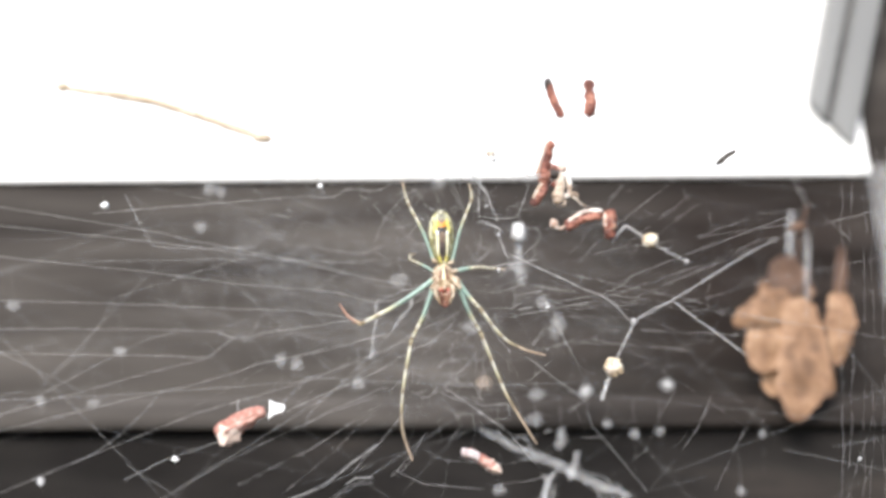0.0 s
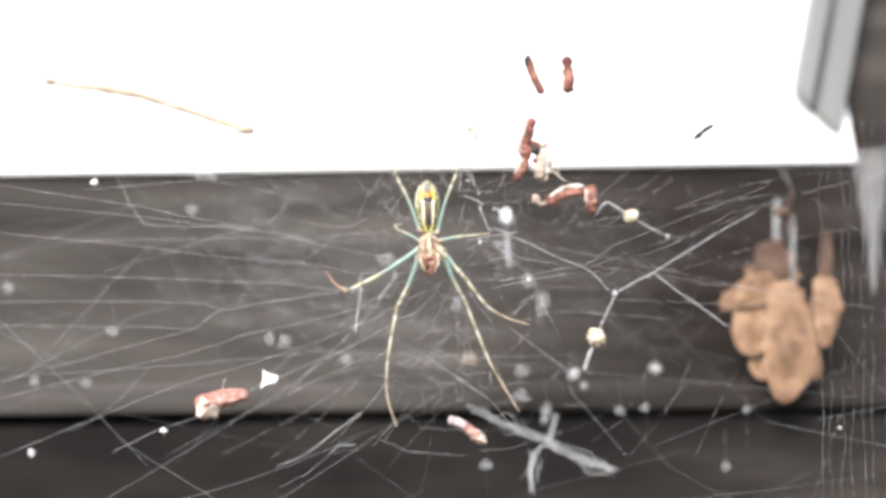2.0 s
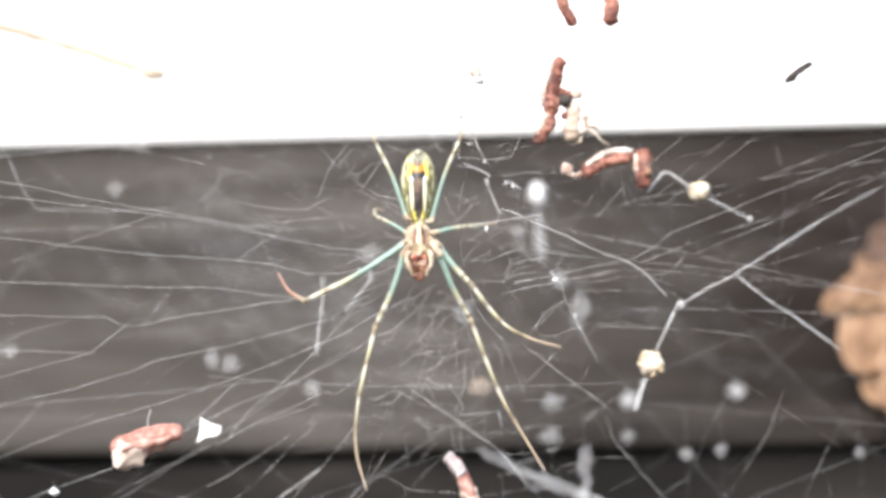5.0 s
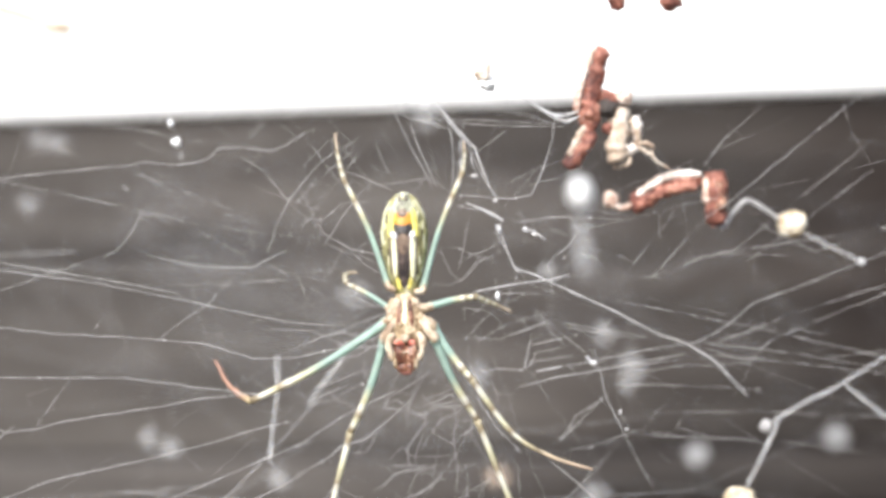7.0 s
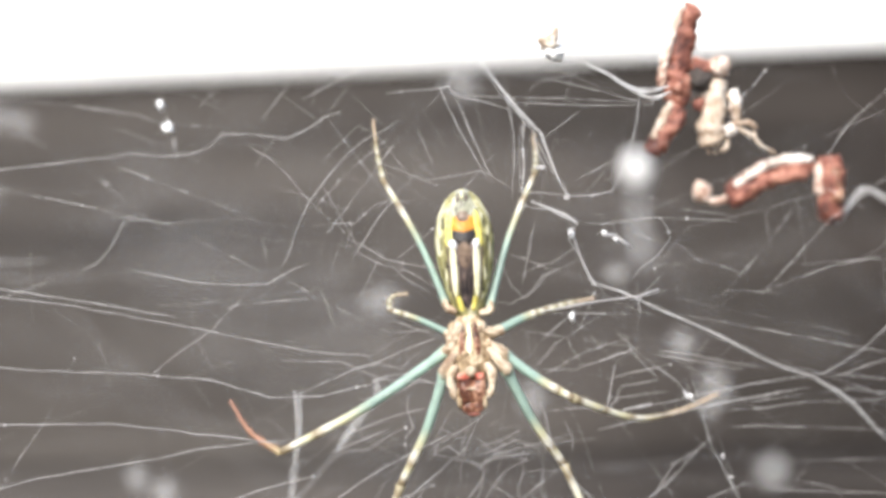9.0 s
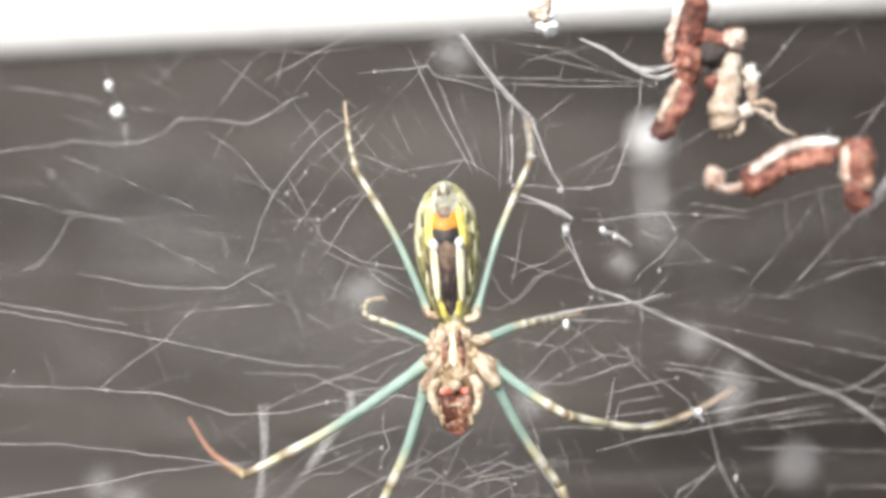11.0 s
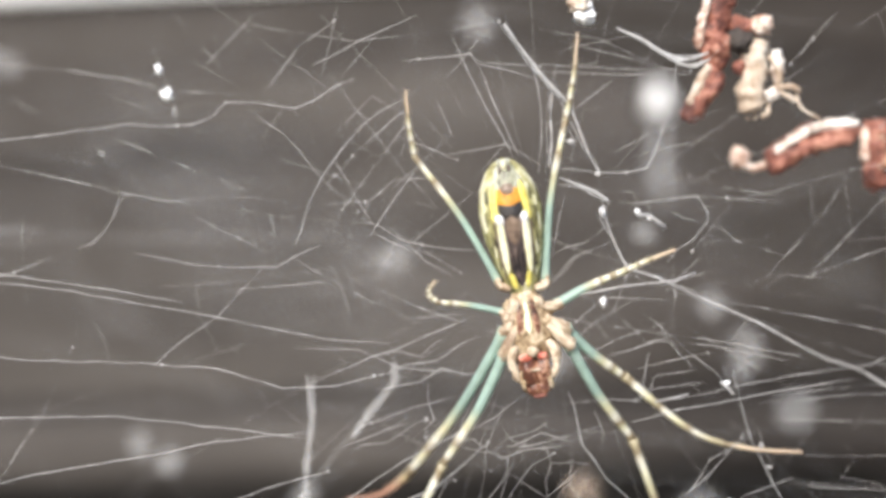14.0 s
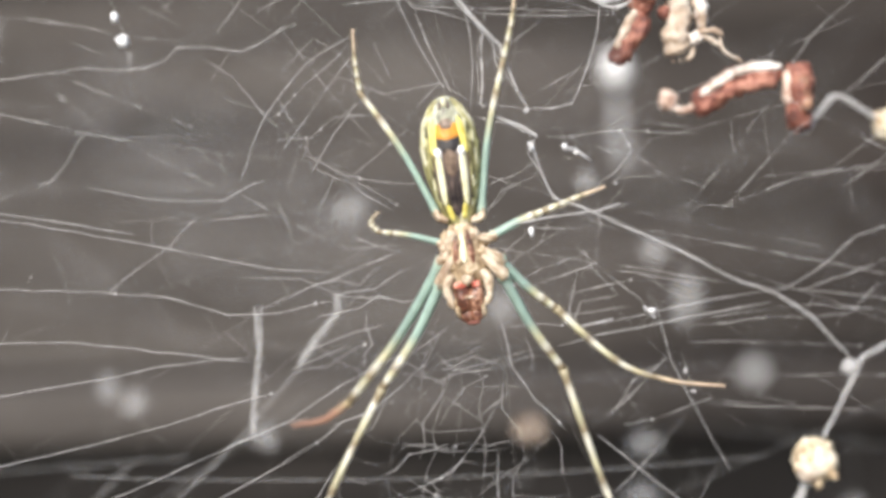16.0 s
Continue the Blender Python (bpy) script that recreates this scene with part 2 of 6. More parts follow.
def tube(bm, pts, radii, sides=6, wob=0.0, seed=0, flat=1.0, slot=0):
    """A tube along pts; radii: one or as many as points; wob: uneven surface. Stores 'along', 0 to 1."""
    lay = bm.verts.layers.float.get("along") or bm.verts.layers.float.new("along")
    pts = [Vector(p) for p in pts]
    rad = radii if isinstance(radii, (list, tuple)) else [radii] * len(pts)
    total = sum((pts[k + 1] - pts[k]).length for k in range(len(pts) - 1)) or 1
    ring, gone, rings = None, 0.0, []
    side = None
    for k, p in enumerate(pts):
        d = (pts[min(k + 1, len(pts) - 1)] - pts[max(k - 1, 0)]).normalized()
        if side is None:
            side = d.cross(Vector((0, 1, 0)))
            if side.length < 0.1:
                side = d.cross(Vector((1, 0, 0)))
        side = (side - d * side.dot(d)).normalized()
        up = d.cross(side)
        ring = []
        for s in range(sides):
            a = 2 * math.pi * s / sides
            o = side * math.cos(a) + up * math.sin(a) * flat
            r = rad[k]
            if wob:
                q = (p + o * r) / max(r, 0.05) + Vector((seed * 7.1, seed * 3.3, 0))
                r *= 1 + wob * (noise.noise(q * 0.9) + 0.6 * noise.noise(q * 2.3))
            v = bm.verts.new((p + o * r) * MM)
            v[lay] = gone / total
            ring.append(v)
        rings.append(ring)
        if k + 1 < len(pts):
            gone += (pts[k + 1] - p).length
    for a, b in zip(rings, rings[1:]):
        for s in range(sides):
            f = bm.faces.new((a[s], a[(s + 1) % sides], b[(s + 1) % sides], b[s]))
            f.material_index = slot
    for r in (rings[0], rings[-1]):
        f = bm.faces.new(r)
        f.material_index = slot
    return bm


def blob(bm, centre, size, wob=0.15, freq=1.2, seed=0, sub=3, turn=None):
    """An uneven rounded lump."""
    c = Vector(centre)
    made = bmesh.ops.create_icosphere(bm, subdivisions=sub, radius=1)["verts"]
    for v in made:
        p = v.co.copy()
        p *= 1 + wob * noise.noise(p * freq + Vector((seed * 5.3, seed, seed * 2.1))) + 0.4 * wob * noise.noise(p * freq * 3.1 + Vector((seed, 0, 0)))
        p = Vector((p.x * size[0], p.y * size[1], p.z * size[2]))
        if turn:
            p = turn @ p
        v.co = (p + c) * MM
    return bm


def prism(bm, outline, ends):
    """Extrudes an outline of (y, z) between two places (x, dy, dz)."""
    rings = []
    for x, dy, dz in ends:
        rings.append([bm.verts.new(Vector((x, y + dy, z + dz)) * MM) for y, z in outline])
    n = len(outline)
    for a, b in zip(rings, rings[1:]):
        for s in range(n):
            bm.faces.new((a[s], a[(s + 1) % n], b[(s + 1) % n], b[s]))
    bm.faces.new(rings[0])
    bm.faces.new(rings[-1])
    return bm


def at_height(z, table):
    """Linear look-up of (z, value) pairs, z rising."""
    for (z0, v0), (z1, v1) in zip(table, table[1:]):
        if z <= z1:
            f = max(0.0, (z - z0) / (z1 - z0))
            f = f * f * (3 - 2 * f) * 0.4 + f * 0.6
            return v0 + (v1 - v0) * f
    return table[-1][1]


# the setting ----------------------------------------------------------------
def setting():
    bm = bmesh.new()
    g = 40
    vs = [[bm.verts.new(((i / g - 0.5) * 400, (j / g - 0.5) * 400, -HUB)) for j in range(g + 1)] for i in range(g + 1)]
    for i in range(g):
        for j in range(g):
            bm.faces.new((vs[i][j], vs[i + 1][j], vs[i + 1][j + 1], vs[i][j + 1]))
    structure("ground", bm, SOIL, "bare dark soil at the foot of the wall", "ground")
    # boarded wall under the ledge
    def board(name, y0, y1, z0, z1, mat, label):
        sec = [(y0, z0 + 1), (y0, z1 - 1), (y0 + 0.6, z1), (y1, z1), (y1, z0), (y0 + 0.6, z0)]
        structure(name, prism(bmesh.new(), sec, [(-900, 17.0, -20.6), (700, -7.8, 13.5)]), mat, label, "wall")

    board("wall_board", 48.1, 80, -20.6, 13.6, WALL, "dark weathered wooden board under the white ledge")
    board("wall_base", 38.8, 80, -930, -23.7, WALL_LOW, "dark board at the wall's foot")
    # a rounded roll, added at the foot of the upper board, darkens that edge gradually
    sec = [(48.0, -24.8), (48.0, -20.4)] + [(42.0 + 3.5 * math.cos(radians(a)), -23.4 + 3.5 * math.sin(radians(a))) for a in range(112, 204, 10)]
    structure("added_roll", prism(bmesh.new(), sec, [(-900, 13.0, -9.0), (700, -7.8, 7.0)]), WALL, "rounded weathered roll added along the wall", "wall", True)
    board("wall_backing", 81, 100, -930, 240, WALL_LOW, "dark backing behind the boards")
    # the white ledge: rounded nose, underside, steep sloping top
    sec = [(0, -0.2), (0.12, -0.42), (1.45, -0.5), (1.45, 0.5), (60, 110), (112, 205), (100, 210), (20, 42), (1.6, 2.4), (0.35, 1.0), (0.05, 0.3)]
    ends = [(-900, 64.2, -6.45), (66.5, 49.2, 14.13)]
    structure("white_ledge", prism(bmesh.new(), sec, ends), WHITE, "sunlit white painted sloping ledge of a window frame", "ledge")
    # grey jamb standing at the ledge's end: two flats with a groove, leaning slightly
    for name, x0, x1, y0, mat, lab in (("jamb_flat", 0, 2.6, 45, GREY, "grey metal window jamb, inner flat"), ("jamb_groove", 2.6, 3.8, 45.8, GREY_DARK, "dark rubber groove in the window jamb"),
                                       ("jamb_face", 3.8, 8.0, 44.6, GREY, "grey metal window jamb, outer flat")):
        bm = bmesh.new()
        low = 24.5 - 0.92 * x0
        lowb = 24.5 - 0.92 * x1
        vs = []
        for y in (y0, y0 + 5):
            for x, z in ((x0, low), (x1, lowb), (x1, 600), (x0, 600)):
                vs.append(bm.verts.new(Vector((58.1 + x * 0.98 + 0.2 * (z - 24.8) * (0.3 if z < 0 else 1), y + 6.2, z + 0.7)) * MM))
        for q in ((0, 1, 2, 3), (4, 5, 6, 7), (0, 1, 5, 4), (1, 2, 6, 5), (2, 3, 7, 6), (3, 0, 4, 7)):
            bm.faces.new([vs[k] for k in q])
        bmesh.ops.bevel(bm, geom=list(bm.edges), offset=0.3 * MM, segments=2, affect="EDGES")
        structure(name, bm, mat, lab, "window frame")
    # the dark return beside the jamb, straight below the ledge and leaning above it
    bm = bmesh.new()
    rows = [[bm.verts.new(Vector((x, y, z)) * MM) for x, z in ((182.0, 600), (66.9, 24.5), (65.6, 14), (66.4, -6), (67.5, -60), (72, -900), (400, -900), (400, 600))] for y in (55.5, 62)]
    for k in range(8):
        bm.faces.new((rows[0][k], rows[0][(k + 1) % 8], rows[1][(k + 1) % 8], rows[1][k]))
    for row in rows:
        bm.faces.new(row)
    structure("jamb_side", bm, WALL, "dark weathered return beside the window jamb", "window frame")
    # pale see-through cone, wide at the ledge's end and thinning downwards
    bm = bmesh.new()
    tube(bm, curve_points([(67.6, 46, 15), (67.8, 46, 9), (67.9, 46, 2), (67.7, 46, -7)], 14), [3.6 - 0.26 * k for k in range(14)], 12, 0.2)
    structure("pale_streak", bm, HAZE, "pale see-through streak tapering down from the ledge's end", "silk", True)


setting()


# the spider ---------------------------------------------------------------
WIDE = [(0.0, 0.62), (0.6, 0.92), (1.6, 1.2), (2.8, 1.46), (4.0, 1.56), (5.2, 1.36), (6.0, 0.98), (6.45, 0.56), (6.65, 0.05)]
THORAX = [(-4.1, 0.05), (-3.8, 0.55), (-3.2, 0.95), (-2.3, 1.2), (-1.3, 1.18), (-0.5, 0.92), (0.1, 0.55), (0.35, 0.08)]


def turned(bm, table, deep, cy, n=26, sides=24):
    """A rounded body along z with half widths from the table; deep: depth over width."""
    z0, z1 = table[0][0], table[-1][0]
    rings = []
    for k in range(n + 1):
        u = 0.5 - 0.5 * math.cos(math.pi * k / n)
        z = z0 + (z1 - z0) * u
        w = at_height(z, table)
        rings.append([bm.verts.new(Vector((w * math.cos(2 * math.pi * s / sides), cy + w * deep * math.sin(2 * math.pi * s / sides), z)) * MM) for s in range(sides)])
    for a, b in zip(rings, rings[1:]):
        for s in range(sides):
            bm.faces.new((a[s], a[(s + 1) % sides], b[(s + 1) % sides], b[s]))
    bm.faces.new(rings[0])
    bm.faces.new(rings[-1])
    return bm


def mark(bm, table, deep, cy, z0, z1, x0, x1, lift=0.03, round_top=True, n=14):
    """A marking that lies on a turned body: x0, x1 are its edges at both ends ((low, high) pairs)."""
    grid = []
    for k in range(n + 1):
        f = k / n
        z = z0 + (z1 - z0) * f
        a, b = x0[0] + (x0[1] - x0[0]) * f, x1[0] + (x1[1] - x1[0]) * f
        mid, half = (a + b) / 2, (b - a) / 2
        if round_top:
            half *= (1 - abs(2 * f - 1) ** 3.2) ** 0.5 if abs(2 * f - 1) < 1 else 0.02
        half = max(half, 0.01) * (1 + 0.12 * noise.noise(Vector((z * 2.7, a * 3, 1.3))))
        w = at_height(z, table)
        row = []
        for j in range(7):
            x = mid + half * (j / 3 - 1)
            y = cy - deep * w * math.sqrt(max(0.0, 1 - (x / w) ** 2)) - lift * (1 - abs(j / 3 - 1) ** 4)
            row.append(bm.verts.new(Vector((x, y, z)) * MM))
        grid.append(row)
    for a, b in zip(grid, grid[1:]):
        for j in range(6):
            bm.faces.new((a[j], a[j + 1], b[j + 1], b[j]))
    return bm


spider = thing("spider", -4.78, -3, -3.5, "slender yellow and green orb-weaver spider hanging head down in its web", "spider")
cam.data.dof.focus_object = spider


def spider_body():
    ab = part("abdomen", turned(bmesh.new(), WIDE, 0.95, 0.35), ABDOMEN, spider, "long yellow and olive abdomen with dark belly stripe")
    A = (WIDE, 0.95, 0.35)
    part("belly_patch", mark(bmesh.new(), *A, 0.35, 4.75, (-0.34, -0.62), (0.34, 0.62), 0.02), DARK, ab, "dark brown belly patch")
    part("brown_patch", mark(bmesh.new(), *A, 2.55, 4.0, (-0.3, -0.42), (0.3, 0.42), 0.05), BROWN, ab, "dull brown patch on the belly")
    for s in (-0.19, 0.02, 0.22):
        part("dark_dash", mark(bmesh.new(), *A, 0.95 + abs(s), 2.35 - abs(s), (s - 0.05, s - 0.07), (s + 0.05, s + 0.07), 0.04), BLACK, ab)
    part("black_band", mark(bmesh.new(), *A, 3.75, 4.75, (-0.45, -0.66), (0.45, 0.66), 0.04), BLACK, ab, "black band across the belly")
    part("orange_band", mark(bmesh.new(), *A, 4.45, 5.4, (-0.72, -0.55), (0.72, 0.55), 0.055), ORANGE, ab, "orange band above the black one")
    part("brown_band", mark(bmesh.new(), *A, 5.0, 5.55, (-0.45, -0.36), (0.45, 0.36), 0.075), BROWN, ab, "dull brown band above the orange one")
    for s in (-1, 1):
        part("stripe", mark(bmesh.new(), *A, 1.05, 4.0, (min(s * 0.40, s * 0.72), min(s * 0.44, s * 0.80)), (max(s * 0.40, s * 0.72), max(s * 0.44, s * 0.80)), 0.07), STRIPE, ab, "pale cream belly stripe")
        part("white_spot", blob(bmesh.new(), (s * 0.58, -1.0, 3.85), (0.21, 0.15, 0.26), 0.3, seed=3 + s), FLAKE, ab, "white belly spot")
        part("yellow_lobe", mark(bmesh.new(), *A, 3.7, 5.6, (min(s * 0.72, s * 1.04), min(s * 0.46, s * 0.80)), (max(s * 0.72, s * 1.04), max(s * 0.46, s * 0.80)), 0.06), YELLOW, ab, "bright yellow side lobe")
        part("yellow_mark", mark(bmesh.new(), *A, 0.3, 1.15, (min(s * 0.16, s * 0.42), min(s * 0.3, s * 0.6)), (max(s * 0.16, s * 0.42), max(s * 0.3, s * 0.6)), 0.05), YELLOW, ab, "yellow mark at the belly's narrow end")
        part("dark_line", mark(bmesh.new(), *A, 0.8, 4.4, (min(s * 0.64, s * 0.74), min(s * 0.9, s * 1.02)), (max(s * 0.64, s * 0.74), max(s * 0.9, s * 1.02)), 0.03), DARK, ab)
        for z0, z1, x in ((1.3, 2.0, 0.86), (2.3, 3.3, 1.08), (3.5, 4.3, 1.2), (4.6, 5.3, 1.05)):
            part("side_blotch", mark(bmesh.new(), *A, z0, z1, (s * x - 0.1, s * x - 0.07), (s * x + 0.09, s * x + 0.06), 0.02), OLIVE, ab)
        for z0, z1, x in ((1.9, 2.6, 1.0), (3.2, 3.9, 1.3), (4.2, 4.8, 1.25)):
            part("side_fleck", mark(bmesh.new(), *A, z0, z1, (s * x - 0.07, s * x - 0.05), (s * x + 0.06, s * x + 0.05), 0.025), STRIPE, ab)
    part("tip", mark(bmesh.new(), *A, 5.3, 6.6, (-0.85, -0.3), (0.85, 0.3), 0.04, False), TIP, ab, "grey and white streaked abdomen tip")
    for x in (-0.22, 0.0, 0.22):
        part("spinneret", blob(bmesh.new(), (x, -0.45, 6.35 - abs(x)), (0.09, 0.16, 0.26), 0.1, seed=x), DARK if x else STRIPE, ab)
    T = (THORAX, 0.75, 0.15)
    th = part("thorax", turned(bmesh.new(), *T), TAN, spider, "tan and brown front body with pale breastplate")
    rnd = random.Random(4)
    bm = bmesh.new()
    for _ in range(34):
        z = rnd.uniform(-3.6, 0.0)
        w = at_height(z, THORAX)
        x = rnd.uniform(-0.9, 0.9) * w
        y = 0.15 - 0.75 * w * math.sqrt(max(0.0, 1 - (x / w) ** 2))
        s = rnd.uniform(0.06, 0.17)
        blob(bm, (x, y, z), (s, s * 0.7, s * 1.3), 0.4, 1.8, rnd.random() * 40, 1)
    part("breast_grain", bm, TAN, th, "grainy tan breastplate")
    for k in range(18):
        z = rnd.uniform(-3.3, -0.4)
        w = at_height(z, THORAX)
        x = rnd.choice((-1, 1)) * rnd.uniform(0.55, 1.0) * w
        y = 0.15 - 0.75 * w * math.sqrt(max(0.0, 1 - (x / w) ** 2))
        q = rnd.uniform(0.14, 0.3)
        part("pale_lump", blob(bmesh.new(), (x, y, z), (q, q * 0.7, q * 1.2), 0.5, 1.8, rnd.random() * 40, 2), COXA if k % 3 else TAN, th)
    part("breast_mark", mark(bmesh.new(), *T, -1.9, -0.35, (-0.17, -0.15), (0.17, 0.15), 0.06), STRIPE, th, "pale yellow breastplate stripe")
    for s in (-1, 1):
        part("breast_shade", mark(bmesh.new(), *T, -2.0, -0.2, (min(s * 0.28, s * 0.62), min(s * 0.2, s * 0.45)), (max(s * 0.28, s * 0.62), max(s * 0.2, s * 0.45)), 0.05), JAW, th, "brown breastplate edge")
        bm = bmesh.new()
        tube(bm, curve_points([(s * 0.8, -0.5, -2.4), (s * 1.08, -0.75, -3.0), (s * 1.0, -0.85, -3.7), (s * 0.8, -0.8, -4.15)], 9), [0.2, 0.24, 0.26, 0.25, 0.2, 0.18, 0.2, 0.16, 0.08], 8, 0.45, s)
        part("palp", bm, COXA, th, "pale feeler beside the jaws")
        bm = blob(bmesh.new(), (s * 0.36, -0.75, -3.75), (0.42, 0.45, 0.85), 0.35, 1.7, s + 4)
        blob(bm, (s * 0.26, -0.8, -4.6), (0.34, 0.3, 0.38), 0.3, seed=s + 8, sub=2)
        part("jaw", bm, JAW, th, "dark reddish brown jaw")
        part("jaw_side", blob(bmesh.new(), (s * 0.62, -0.8, -4.15), (0.2, 0.25, 0.55), 0.5, 1.8, s + 14, 2), TAN, th, "tan outer side of the jaw")
        part("red_mark", blob(bmesh.new(), (s * 0.42, -1.0, -2.98), (0.27, 0.14, 0.18), 0.7, seed=2 + s), RED, th, "small red mark")
    for k, (x, z, w) in enumerate(((-0.02, -3.6, 0.34),)):
        part("jaw_bar", blob(bmesh.new(), (x, -1.15, z), (w, 0.09, 0.07), 0.5, 2.0, k + 3, 2), COXA, th, "pale bar across the jaws")
    part("lip", blob(bmesh.new(), (0, -1.02, -2.72), (0.32, 0.2, 0.28), 0.25, seed=6), COXA, th, "pale lip plate")
    part("jaw_tip", blob(bmesh.new(), (0.02, -0.9, -4.95), (0.34, 0.22, 0.13), 0.25, seed=7), RUST, th, "orange-brown jaw tip")


spider_body()
LEGS = {}


def leg(key, base, knee, curve, thick, lower, depth=0.0, label=""):
    """A leg of two rigid pieces: the upper one from base to knee, the lower one along curve (from the knee)."""
    b, k = Vector((base[0], depth, base[1])), Vector((knee[0], depth, knee[1]))
    f = k - b
    bow = Vector((f.z, 0, -f.x)).normalized() * 0.03 * f.length * (1 if f.x * f.z < 0 else -1)
    pts = curve_points([(0, 0, 0), f * 0.5 + bow, f], 16)
    rad = [thick * (1.35 - 0.35 * min(1, j / 2)) * (1 - 0.32 * j / 15) * (1.18 if j in (11, 15) else 1) for j in range(16)]
    bm = tube(bmesh.new(), pts, rad, 10, 0.06, 1)
    up = part("leg", bm, FEMUR, spider, label)
    up.location = b * MM
    d = f.normalized()
    c = b * 0.5 + Vector((0, -0.25, -0.25 if b.z < -0.5 else 0))
    bm = tube(bmesh.new(), curve_points([c, b + Vector((0, -0.25, 0)) - d * 0.2, b + d * 0.25], 9), [thick * v for v in (0.6, 0.8, 0.95, 1.0, 1.05, 1.05, 1.0, 0.95, 0.8)], 10, 0.5, thick * 9)
    part("coxa", bm, COXA, spider, "pale leg joint at the body")
    low_pts = curve_points([(0, 0, 0)] + [(x, 0, z) for x, z in curve], 30)
    r0 = thick * 0.74
    rad = [r0 * (1 - 0.78 * (j / 29) ** 0.8) * (1.22 if j in (0, 9, 15) else 1) + 0.012 for j in range(30)]
    bm = tube(bmesh.new(), low_pts, rad, 8, 0.08, 2)
    rnd = random.Random(key)
    for j in range(2, 28):
        for _ in range(2):
            a = rnd.uniform(0, 6.28)
            d = (low_pts[min(j + 1, 29)] - low_pts[j - 1]).normalized()
            o = Vector((math.cos(a), math.sin(a) * 0.6, math.sin(a + 1)))
            o = (o - d * o.dot(d)).normalized()
            tube(bm, [low_pts[j] + o * rad[j] * 0.7, low_pts[j] + o * (rad[j] + 0.14) + d * 0.16], [0.014, 0.004], 3)
    lo = part("lower_leg", bm, lower, up, "banded lower leg with fine bristles" if lower is TIBIA else "reddish curved leg end")
    lo.location = f * MM
    LEGS[key] = (up, lo, Vector((f.x, 0, f.z)), Vector((curve[-1][0], 0, curve[-1][1])))


leg("rear_l", (-1.10, 0.70), (-4.08, 7.39), [(-0.25, 1.6), (-0.35, 3.25)], 0.20, TIBIA, 0.2, "rear leg reaching up beside the abdomen")
leg("rear_r", (1.15, 0.45), (3.29, 7.96), [(0.7, 2.0), (1.21, 4.05)], 0.20, TIBIA, 0.2, "rear leg reaching up beside the abdomen")
leg("third_l", (-1.04, -0.81), (-4.07, 0.59), [(0.15, 0.65), (0.99, 0.78)], 0.18, TIBIA, 0.0, "short folded third leg")
leg("third_r", (1.51, -0.79), (4.44, 0.17), [(1.6, 0.42), (3.16, 0.78)], 0.25, TIBIA, 0.0, "third leg stretched sideways")
leg("second_l", (-1.15, -1.65), (-10.14, -6.63), [(-1.5, 1.15), (-2.46, 2.88)], 0.285, TIBIA_RED, -0.1, "long second leg with a curved red end")
leg("front_l", (-1.35, -2.75), (-4.13, -8.94), [(-1.29, -6.23), (-1.49, -10.75), (-0.44, -14.47)], 0.285, TIBIA, -0.3, "very long front leg")
leg("front_r", (1.80, -2.75), (4.41, -8.46), [(2.47, -6.85), (4.40, -10.54), (6.16, -13.66)], 0.285, TIBIA, -0.3, "very long front leg")
leg("second_r", (1.75, -2.0), (4.45, -5.29), [(2.85, -3.22), (5.42, -4.57), (8.22, -5.24)], 0.285, TIBIA, -0.1, "long second leg with a fine pale end")


# the web ----------------------------------------------------------------
web = thing("spider_web", 0, 0, 0, "torn, dusty orb web of pale silk stretched below the white ledge", "spider web")
BACK = []          # faint strands behind the orb, joined into one mesh


def sheet(x, z):
    """Depth of the sheet in which the orb hangs: nearer low down and to the right, curving back at the upper left."""
    back = 0.1 + 0.45 * min(1.0, max(0.0, (-x - 6) / 10))
    return max(-9.0, -2.6 - 0.12 * max(x, 0) + 0.2 * min(z + 3, 0) + back * max(z, 0))


